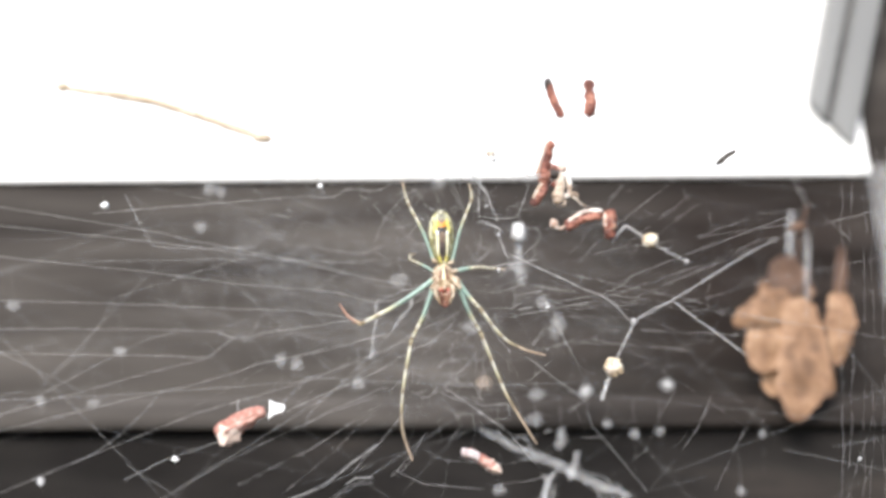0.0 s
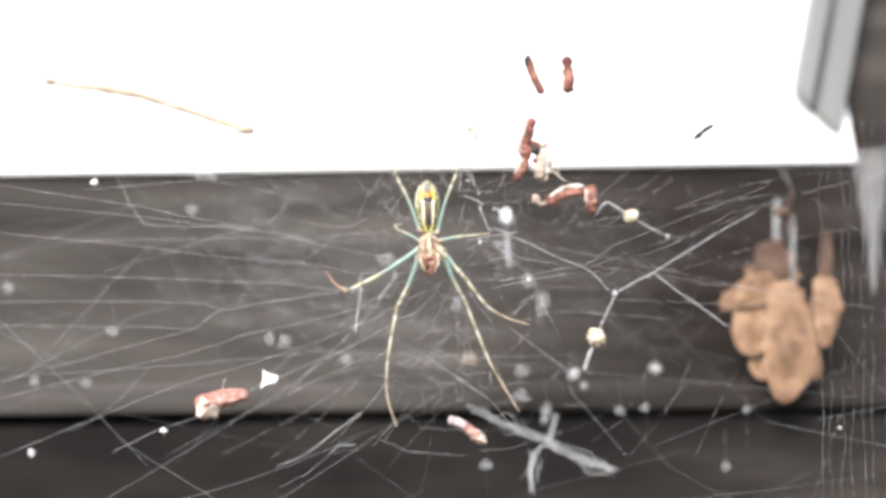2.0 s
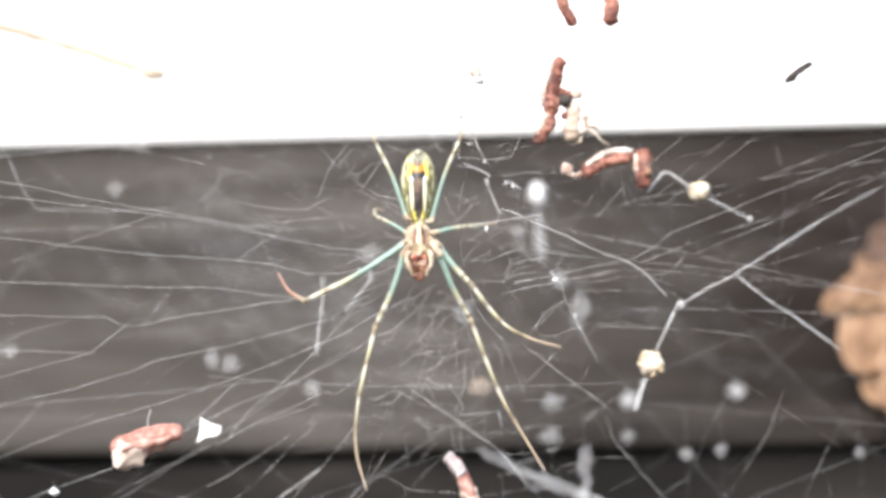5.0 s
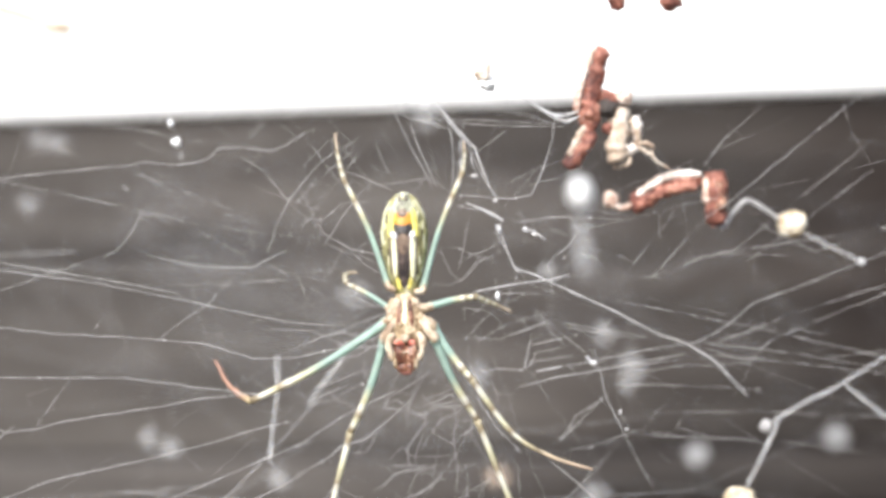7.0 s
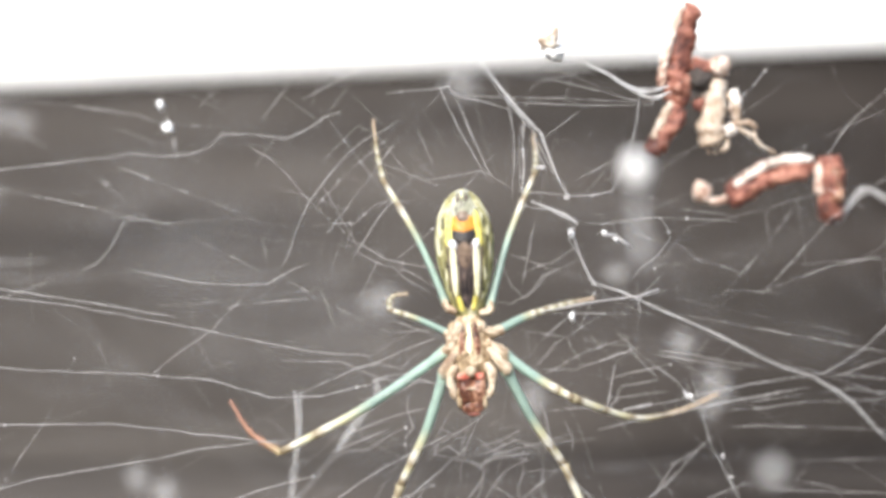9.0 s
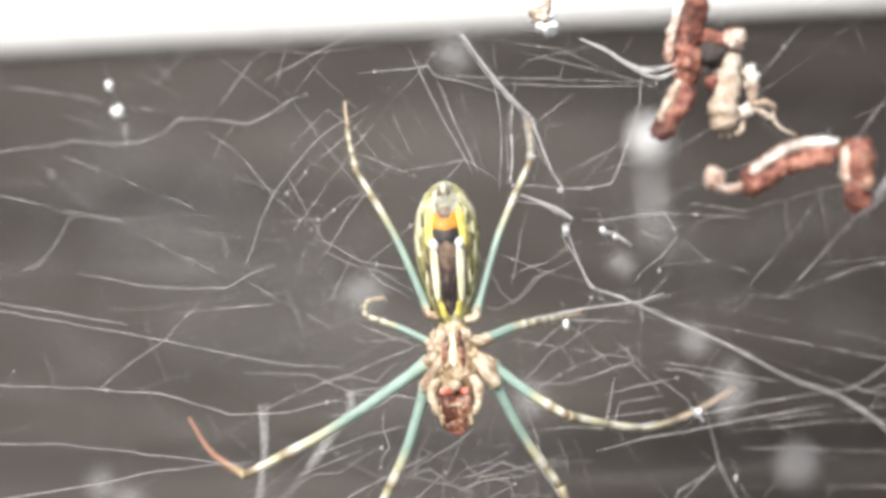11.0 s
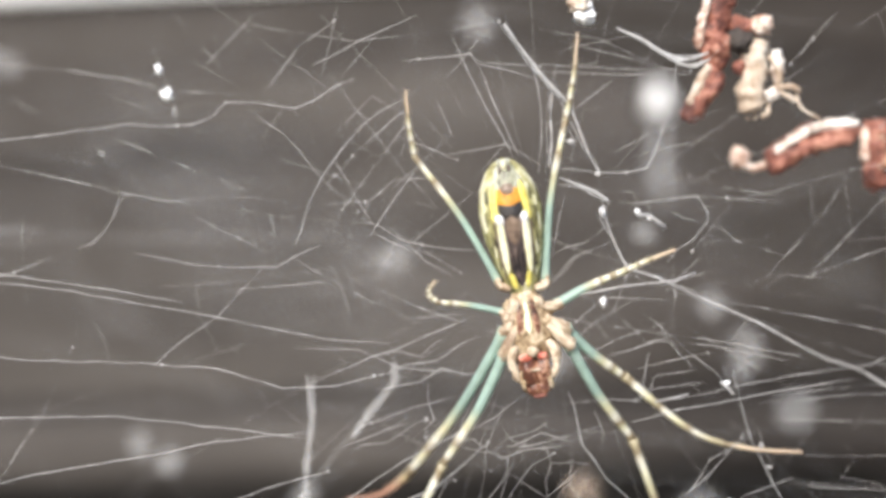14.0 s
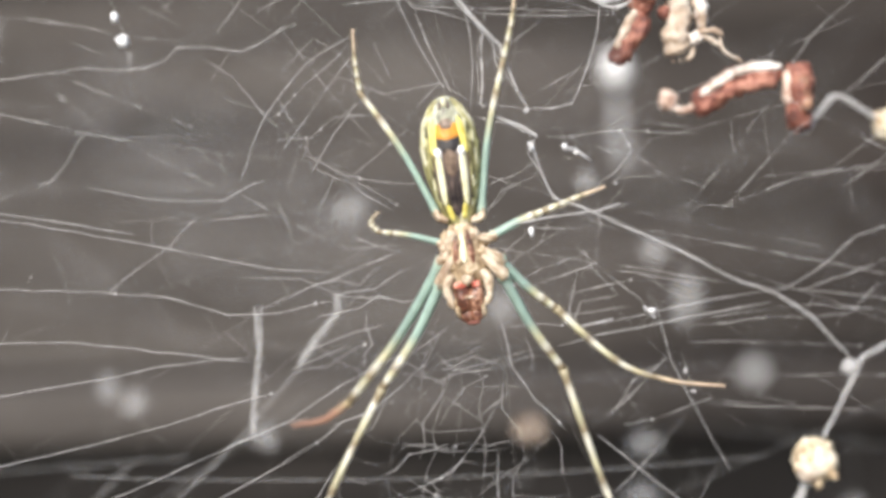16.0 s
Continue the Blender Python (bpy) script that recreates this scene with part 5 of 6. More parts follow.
    log("arm_underside", off(o, (13.2, 3.2, 2.0), (14.4, 3.1, 2.85), (15.8, 3.1, 3.45), (17.6, 3.3, 3.65)), 0.46, RUST, t, "rusty underside of the arm", seed=33, wob=0.5)
    # the arm's lit top is painted in as this pale strip
    log("crest", off(o, (13.5, 3.0, 2.95), (14.5, 2.9, 3.72), (15.8, 2.9, 4.3), (17.8, 3.1, 4.4)), 0.27, CREST, t, "cream-white bleached crest with painted highlight", seed=36, wob=0.35, sides=8)
    log("down_stem", off(o, (18.7, 3.5, 4.5), (18.8, 3.3, 3.5), (18.75, 3.3, 2.2), (18.9, 3.5, 0.95)), 0.72, RUST, t, seed=34)
    log("stem_core", off(o, (18.95, 3.0, 3.9), (19.0, 2.85, 3.0), (19.0, 2.9, 1.9)), 0.42, JAW, t, "dark brown strip on the right of the stem", seed=37, sides=8, n=14)
    # paler left edge: light from that side put into the colour
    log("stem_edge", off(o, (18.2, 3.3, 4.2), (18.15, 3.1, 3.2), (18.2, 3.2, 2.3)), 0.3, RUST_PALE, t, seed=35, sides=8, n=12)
    # seed with its hairs
    o = (24.2, 6.0, 1.0)
    t = thing("fluffy_seed", 24.29, 6.00, 0.43, "small cream seed held by bent silk hairs", "seed", "seeds in the web")
    part("seed_body", blob(bmesh.new(), (0, 0, 0), (1.0, 0.85, 0.85), 0.35, 2.2, 40), CREAM, t)
    log("hair", off(o, (19.2, 4.5, 0.7), (20.0, 5, 1.8), (21.0, 5.3, 2.7), (22.2, 5.6, 2.1), (23.6, 6, 1.2)), 0.14, SILK, t, "bent pale hair", seed=41, sides=6, n=18)
    log("hair", off(o, (24.8, 6, 0.5), (26.5, 6, -0.4), (28.9, 6, -1.6)), 0.13, SILK_VEIL, t, "straight pale hair", seed=42, sides=6, n=12)
    part("hair_knob", blob(bmesh.new(), off(o, (28.9, 6, -1.6))[0], (0.28, 0.25, 0.25), 0.3, 2, 43), SILK, t)
    # pale round husk on its stalk
    o = (18.6, -5, -16.0)
    t = round_seed = thing("round_seed", 18.66, -5.00, -16.52, "round cream seed head on a faint stalk", "seed", "seeds in the web")
    part("seed_body", blob(bmesh.new(), (0, 0, 0), (1.08, 1.05, 1.18), 0.22, 1.7, 50), CREAM, t)
    part("pink_side", blob(bmesh.new(), (-0.3, -0.5, -0.3), (0.66, 0.66, 0.62), 0.3, 2.0, 51), HUSK, t, "pinkish side of the seed")
    for k in range(6):
        a = k * 2.4
        part("tuft", blob(bmesh.new(), (0.95 * math.cos(a), -0.3 - 0.3 * (k % 3), 1.0 * math.sin(a)), (0.17 + 0.05 * (k % 2), 0.2, 0.2), 0.9, 2.0, 52 + k, 2), CREAM, t)
    log("stalk", off(o, (17.2, -5, -20.0), (17.8, -5, -18.2), (18.4, -5, -16.8)), 0.28, SILK_VEIL, t, "faint silky stalk", seed=63, sides=6, n=10)
    log("stalk", off(o, (19.0, -5, -15.0), (20.0, -5, -13.0), (21.1, -5, -10.7)), 0.12, SILK_VEIL, t, seed=64, sides=6, n=10)
    # petals and flakes below
    o = (-30.6, 0, -24.5)
    t = thing("dry_petal", -30.68, 0.00, -24.43, "folded faded pink petal hanging on a thread", "petal", "petals in the web")
    log("fold", off(o, (-27.2, 0, -22.9), (-29.4, 0, -23.3), (-31.5, 0, -24.3), (-34.0, 0, -25.9)), 0.92, PINK, t, seed=70, wob=0.1)
    p = part("lobe", blade(4.6, 3.4, 0.5, 3.0), PETAL, t, "pale spread petal lobe")
    p.matrix_local = pose(0.4 * MM, -0.6 * MM, 0.7 * MM, -8, 38, 20)
    p = part("lobe", blade(5.5, 2.6, 0.9, 8.0), PINK, t, "folded pink petal edge")
    p.matrix_local = pose(2.8 * MM, -0.7 * MM, 1.4 * MM, -5, 62, 10)
    log("thread_hook", off(o, (-30.6, 0.2, -23.5), (-31, 0.3, -22.3), (-30.9, 0.3, -21.2)), 0.07, SILK, t, seed=72, sides=5, n=8)
    t.scale = (0.88, 0.88, 0.88)
    made["petal_l"] = t
    o = (-25.8, 0, -22.4)
    t = thing("white_flake", -25.87, 0.00, -22.39, "small angular white flake", "flake")
    for name, y, k in (("sheet", -0.28, 1.0), ("inner_sheet", 0.08, 0.86)):
        bm = bmesh.new()
        rim = [(-0.86, 1.1), (0.1, 0.62), (1.05, 0.52), (1.1, -0.1), (0.72, -0.43), (-0.24, -0.62), (-0.95, -1.29), (-0.7, -0.1)]
        rows = [[bm.verts.new(Vector((x * k, y + d + 0.12 * x, z * k)) * MM) for x, z in rim] for d in (0.0, 0.3)]
        for q in range(8):
            bm.faces.new((rows[0][q], rows[0][(q + 1) % 8], rows[1][(q + 1) % 8], rows[1][q]))
        for row in rows:
            bm.faces.new(row)
        bmesh.ops.bevel(bm, geom=list(bm.edges), offset=0.05 * MM, segments=1, affect="EDGES")
        part(name, bm, FLAKE, t, smooth=False)
    made["flake"] = t
    o = (1.2, 0, -28.9)
    t = thing("dry_petal", 2.64, 0.00, -27.30, "curled pink petal with a pale end", "petal", "petals in the web")
    log("fold", off(o, (-1.0, 0, -27.5), (0.2, 0, -27.9), (1.6, 0, -28.7), (3.0, 0, -29.7)), 0.75, PINK, t, seed=90, wob=0.15)
    log("pale_end", off(o, (-1.8, -0.25, -27.4), (-0.8, -0.3, -27.55), (0.9, -0.3, -28.1)), 0.7, ASH, t, "bleached end", wob=0.2, seed=91)
    p = part("lobe", blade(3.6, 1.8, 0.9, 5.0), PETAL, t, "folded pink petal edge")
    p.matrix_local = pose(-0.5 * MM, -0.6 * MM, 0.6 * MM, -5, -58, -10)
    t.scale = (0.86, 0.86, 0.86)
    made["petal_r"] = t
    made["catkin_a"], made["catkin_b"], made["round_seed"] = cat_a, cat_b, round_seed
    # small bits
    o = (33.8, -1, 11.8)
    t = thing("bark_bit", 32.2, -2, 10.2, "tiny dark sliver of bark", "plant debris")
    log("sliver", off(o, (32.6, -1, 11.0), (33.6, -1, 11.8), (35.0, -1, 12.7)), 0.3, CHAR, t, seed=95, wob=0.7, sides=8, n=12)
    log("prong", off(o, (32.5, -1, 10.9), (33.1, -1, 11.1), (33.6, -1, 11.3)), 0.18, CHAR, t, seed=96, wob=0.7, sides=8, n=8)
    o = (3.3, -1.4, 10.6)
    t = thing("husk_crumb", 3.36, -1.40, 10.20, "crumb of pale yellow husk in the silk", "plant debris")
    part("crumb", blob(bmesh.new(), (-0.1, 0, 0.15), (0.5, 0.4, 0.4), 0.7, 1.8, 97), HUSK, t)
    part("spur", blob(bmesh.new(), (0.25, 0, 0.6), (0.18, 0.18, 0.45), 0.5, 1.8, 98, 2), HUSK, t)
    part("white_clump", blob(bmesh.new(), (0.2, 0.1, -0.3), (0.5, 0.4, 0.55), 0.6, 1.8, 99), FLAKE, t, "white clump of matted silk")
    # twig that hangs before the ledge
    o = (-40, 21, 18)
    t = made["stalk"] = thing("dry_stalk", -39.48, 21.00, 18.19, "thin straw-coloured stalk with knobs, hanging in silk before the ledge", "twig")
    log("stem", off(o, (-55.6, 21.0, 21.4), (-45.0, 21.0, 19.9), (-38.0, 21.0, 18.0), (-29.1, 21.0, 15.0)), 0.56, TWIG, t, seed=100, n=30)
    part("knob", blob(bmesh.new(), off(o, (-29.1, 21.0, 15.0))[0], (1.2, 0.75, 0.7), 0.3, 1.6, 101), TWIG, t, "swollen end")
    part("knob", blob(bmesh.new(), off(o, (-45.0, 21.0, 19.9))[0], (1.0, 0.6, 0.6), 0.3, 1.6, 102), TWIG, t, "knot on the stalk")
    part("knob", blob(bmesh.new(), off(o, (-55.6, 21.0, 21.4))[0], (0.8, 0.7, 0.6), 0.3, 1.6, 103), TWIG, t, "broken end")
    part("holding_silk", tube(bmesh.new(), off(o, (-29.6, 21, 14.6), (-28, 30, 12.6), (-26, 42, 10.2)), 0.05, 4), SILK_THIN, t, "silk that holds the stalk")
    bm = bmesh.new()
    tube(bm, off(o, (-55.6, 21.0, 21.4), (-56, 30, 26), (-52, 47, 27)), 0.05, 4)
    part("holding_silk", bm, SILK_THIN, t, "silk that holds the stalk")
    return made


CAUGHT = debris()


def leaf_lobe(path, widths, curl, seed, n=16, m=8):
    """A crumpled leaf lobe along a path of (x, y, z), as wide as the widths say, thicker at its rib."""
    bm = bmesh.new()
    p = curve_points(path, n + 1)
    w = [v.x for v in curve_points([(q, 0, 0) for q in widths], n + 1)]
    grids = []
    for side in (0, 1):
        g = []
        for i in range(n + 1):
            d = (p[min(i + 1, n)] - p[max(i - 1, 0)]).normalized()
            across = d.cross(Vector((0, 1, 0))).normalized()
            edge = 1 + 0.34 * noise.noise(Vector((i * 0.55, seed, 0))) + 0.12 * noise.noise(Vector((i * 1.7, seed, 4)))
            half = 0.5 * w[i] * edge * min(1.0, (min(i, n - i) + 0.35) / 2.2) ** 0.5
            row = []
            for j in range(m + 1):
                v = 2 * j / m - 1
                q = p[i] + across * v * half
                q.y += 0.25 * curl * v * v * half + 0.8 * noise.noise(Vector((q.x * 0.35, q.z * 0.35, seed))) + 0.15 * noise.noise(Vector((q.x, q.z, seed)))
                q.y += (0.3 if side else 0.0) * (1 - abs(v))
                row.append(bm.verts.new(q * MM))
            g.append(row)
        for a, b in zip(g, g[1:]):
            for j in range(m):
                bm.faces.new((a[j], a[j + 1], b[j + 1], b[j]))
        grids.append(g)
    for k in range(n):
        for j in (0, m):
            bm.faces.new((grids[0][k][j], grids[0][k + 1][j], grids[1][k + 1][j], grids[1][k][j]))
    return bm


def dead_leaf():
    o = (51.6, 41, -6)
    t = thing("dead_leaf", 51.2, 37.6, -6.1, "curled brown dead leaf hanging in silk before the wall", "leaf")
    for k, (path, widths, curl, m, lab) in enumerate((
            ([(50.9, 41.9, -3.0), (50.2, 41.9, -11.0), (51.4, 41.6, -20.0)], (8.0, 10.5, 6.0), 0.1, LEAF, "broad back of the leaf"),
            ([(50.2, 42, 0.6), (51.0, 41.6, -2.4), (51.6, 41.2, -6.0)], (3.0, 6.5, 8.0), 0.3, LEAF_DARK, "upper lobe with shade in its colour"),
            ([(50.4, 41, -4.6), (48.9, 40.6, -9.5), (46.4, 40.6, -16.2)], (7.0, 8.4, 3.6), 0.4, LEAF, "folded lower lobe"),
            ([(51.2, 40.5, -6.0), (48.4, 39.6, -6.9), (45.2, 39.4, -7.8), (42.6, 39.8, -9.4)], (4.6, 4.0, 3.4, 1.8), 0.5, LEAF, ""),
            ([(51.8, 40, -5.6), (52.6, 39, -11.5), (52.3, 38.6, -17.5), (51.3, 39, -23.2)], (5.0, 6.9, 7.8, 2.4), 0.35, LEAF, ""),
            ([(53.4, 40, -14.5), (55.2, 39.4, -17.4), (56.6, 39.6, -19.6)], (4.5, 4.2, 1.6), 0.3, LEAF, ""),
            ([(58.3, 41, -4.6), (58.4, 40, -9.4), (57.9, 40.4, -15.2)], (3.2, 4.3, 1.4), 0.5, LEAF, "separate narrow lobe"),
            ([(59.2, 42, 2.2), (58.8, 41.5, -1.8), (58.4, 41, -5.2)], (1.4, 1.8, 2.0), 0.4, LEAF_DARK, "tip of the narrow lobe with shade in its colour"))):
        part("lobe", leaf_lobe(off(o, *path), widths, curl, k * 1.7), m, t, lab)
    bm = tube(bmesh.new(), off(o, (53.8, 41.5, 4.4), (53.9, 41.5, 1.0), (53.6, 41, -3), (53.0, 39, -9)), [0.5, 0.6, 0.5, 0.2], 8, 0.3)
    part("stalk_silk", bm, HAZE, t, "pale silk wrapped round the leaf stalk")
    bm = tube(bmesh.new(), curve_points(off(o, (54.0, 42, 8), (52.6, 41.6, 2), (51.9, 41, -5), (52.4, 39.2, -14)), 12), 0.16, 6, 0.2)
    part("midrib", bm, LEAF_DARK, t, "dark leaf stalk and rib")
    bm = tube(bmesh.new(), off(o, (54, 42, 8), (53, 46, 13), (52, 49, 16)), 0.06, 4)
    part("holding_silk", bm, SILK, t, "silk that holds the leaf")
    part("scrap", blob(bmesh.new(), off(o, (52.3, 41, 4.7))[0], (1.2, 0.8, 0.8), 0.4, 1.8, 5), LEAF_DARK, t, "brown scrap at the stalk")


dead_leaf()


def specks():
    """Dust and droplets, out of focus behind the orb and on its threads."""
    k = 0
    for x, y, z, rx, rz, m in (
            (10.8, 34, 3.3, 0.85, 1.25, FLAKE), (-17.3, 1.1, 6.3, 0.36, 0.33, FLAKE), (-17.7, 1.1, 7.6, 0.2, 0.3, FLAKE), (-17.0, 1.1, 5.5, 0.15, 0.3, HAZE), (-43.2, 0, 3.5, 0.5, 0.42, FLAKE), (-34.3, 0, -26.9, 0.42, 0.34, FLAKE),
            (-50.2, 0, -29.6, 0.42, 0.55, SOFT), (49.0, -1, -26.5, 0.16, 0.16, FLAKE), (4.1, -3.8, -3.9, 0.13, 0.3, FLAKE), (4.2, -2.5, 0.3, 0.15, 0.22, FLAKE), (5.9, -2.5, 0.3, 0.15, 0.13, FLAKE), (6.5, -2.5, -0.0, 0.15, 0.12, FLAKE),
            (10.2, -2.5, -8.3, 0.22, 0.12, FLAKE), (2.7, -2.5, 3.8, 0.25, 0.12, SILK), (4.0, -2.5, 2.2, 0.16, 0.12, SILK), (12.3, -2.5, -12.6, 0.14, 0.09, SILK), (11.9, -2.5, -11.5, 0.1, 0.16, SILK), (13.6, 14, -10.2, 1.2, 1.5, HAZE),
            (2.4, 14, -10.5, 1, 1.1, HAZE), (3.8, 12, -17.7, 0.95, 1, TAN_HAZE), (7.6, 12, -2.8, 0.75, 0.6, HAZE), (11.7, 14, -7.4, 0.9, 1, HAZE), (-22.2, 14, -15.0, 0.8, 0.9, HAZE), (33.2, 40, -18.3, 0.85, 0.8, SOFT),
            (13.8, 12, -24.8, 0.9, 1.5, HAZE), (20.7, 36, -19.3, 0.85, 0.85, SOFT), (14.4, -21, -21.6, 0.55, 0.6, HAZE), (24.3, 17, -24.4, 0.75, 0.7, HAZE), (41.4, 17, -24.3, 0.6, 0.6, HAZE), (10.9, 14, -19.2, 1, 0.9, HAZE),
            (10.7, 14, -22.6, 1.1, 0.9, HAZE), (-12.2, 12, -17.9, 0.9, 0.8, HAZE), (-20.0, 12, -15.6, 0.9, 0.9, HAZE), (-53.5, 20, -20.6, 0.7, 0.7, HAZE), (-46.6, 20, -20.9, 0.8, 0.7, HAZE),
            (-57.6, 22, -8.1, 0.9, 0.8, HAZE), (27.7, 17, -24.1, 0.65, 0.65, HAZE), (38.5, 17, -31.8, 0.7, 0.7, HAZE), (6.2, 14, -31.5, 0.9, 0.7, HAZE), (-33.2, 22, 2.6, 0.85, 0.8, HAZE),
            (-32.1, 22, 7.6, 0.9, 0.85, HAZE), (-30.5, 22, 7.2, 0.8, 0.75, HAZE), (-1.6, 20, 9.0, 1.1, 1.1, HAZE), (-6.9, 16, -4.5, 1.2, 0.9, HAZE), (-43.2, 20, -14.0, 0.9, 0.6, HAZE)):
        k += 1
        t = thing("silk_speck", x, y, z, "pale fleck of dust stuck to a silk thread", "dust", "flecks in the web")
        part("fleck", blob(bmesh.new(), (0, 0, 0), (rx, min(rx, rz), rz), 0.65, 1.6, k, 2), m, t)
        bm = bmesh.new()
        reach = 4.5 if y > 5 else 0.8
        tube(bm, [(0.1, 0, -rz - reach), (0.15, 0.1, 0), (-0.2, -0.1, rz + reach)], 0.007, 4)
        part("tether", bm, SILK_THIN, t)
    # hanging wisps
    for x, y, z, dz, dx, rad in ((10.9, 35.0, 0.6, -4.6, 0.4, 0.55), (-10.5, -1, -9.7, -5.2, -0.5, 0.085), (-6.3, -1, -8.2, -2.8, -2.1, 0.10), (52, 42, 4, -9, 0.2, 0.8)):
        t = thing("silk_wisp", x, y, z, "hanging wisp of old silk", "silk", "wisps behind the web")
        log("wisp", [(0, 0, 0.3 * abs(dz)), (0.1, 0, 0), (dx * 0.5, 0.2, dz * 0.5), (dx, 0, dz)], rad * (0.8 if rad > 0.5 else 2.2), HAZE, t, seed=x, wob=0.6, sides=8, n=14)
        r = random.Random(x)
        for _ in range(5):
            e = [Vector((r.gauss(0, 1), r.gauss(0, 1), 0)) * rad * (0.55 if rad > 0.5 else 1.3) for _ in range(4)]
            bm = bmesh.new()
            tube(bm, wavy([e[0] + Vector((0, 0, 0.35 * abs(dz))), e[1], e[2] + Vector((dx * 0.5, 0.2, dz * 0.5)), e[3] + Vector((dx, 0, dz * r.uniform(0.8, 1.1)))], r, 0.12), 0.018 if rad < 0.5 else 0.12, 4)
            part("wisp_thread", bm, SILK_THIN if rad < 0.5 else SILK_VEIL, t)
    # silk strut with its side branch, and the fuzzy tuft low down
    t = CAUGHT["strut"] = thing("silk_strut", 24.9, -8, -7.6, "thick forked strut of bundled silk", "silk")
    log("strut", [(-4.7, 0, -2.6), (-2, 0, -1.0), (0, 0, 0), (8.5, 0.5, 5.2), (13, 1, 7.6)], 0.15, HAZE, t, seed=3, sides=8, n=30)
    log("strut_core", [(-4.7, 0, -2.6), (-2, 0, -1.0), (0, 0, 0), (8.5, 0.5, 5.2)], 0.05, SILK_VEIL, t, seed=4, sides=6, n=24)
    log("branch", [(0, 0, 0), (2.9, 0, -2.3), (5.0, 0.3, -3.6), (9, 0.5, -6.5)], 0.12, SILK_VEIL, t, seed=5, sides=8, n=20)
    part("knot", blob(bmesh.new(), (-4.7, 0, -2.6), (0.36, 0.3, 0.34), 0.4, 2, 6), SILK, t)
    t = thing("silk_tuft", 14.08, 14.00, -28.30, "fuzzy grey tuft of matted silk", "silk")
    r = random.Random(5)
    rope = curve_points([(-10.54, 0.0, 4.57), (-5.05, 0.0, 1.84), (0.00, 0.0, 0.00), (4.16, 0.0, -2.21), (9.22, 0.0, -4.06)], 40)
    tail = curve_points([(-0.45, 0.0, -0.66), (-1.87, 0.0, -2.72), (-2.11, 0.0, -6.76)], 16)
    log("rope_core", rope, 0.55, HAZE, t, seed=8, wob=0.9, sides=10, n=30)
    log("tail", tail, 0.28, HAZE, t, seed=7, wob=0.6, sides=8, n=14)
    for k in range(42):
        path = rope if k % 4 else tail
        j = r.randrange(1, len(path) - 6)
        spread = 0.35 + 0.5 * j / len(path)
        o = [Vector((r.gauss(0, spread), r.gauss(0, 1), r.gauss(0, spread))) for _ in range(3)]
        log("fibre", [path[j] + o[0], path[j + 3] + o[1], path[min(j + 6 + k % 5, len(path) - 1)] + o[2]], r.uniform(0.05, 0.17), HAZE, t, seed=k, sides=5, n=9)
    t = thing("silk_wisp", 11.69, -18.00, -24.69, "short fuzzy wisp of grey silk", "silk", "wisps before the web")
    log("wisp", [(0.00, 0.0, 0.00), (-0.46, 0.0, -1.66), (-0.98, 0.0, -3.37)], 0.42, HAZE, t, seed=12, wob=0.4, sides=8, n=14)


specks()


# movement -------------------------------------------------------------------
def swing(rest, x, z):
    """The turn that lays the rest direction on (x, z), tipping it back where it shows shorter."""
    n = rest.length
    y = math.sqrt(max(0.0, n * n - x * x - z * z)) * 0.8
    return rest.rotation_difference(Vector((x, y, z)))


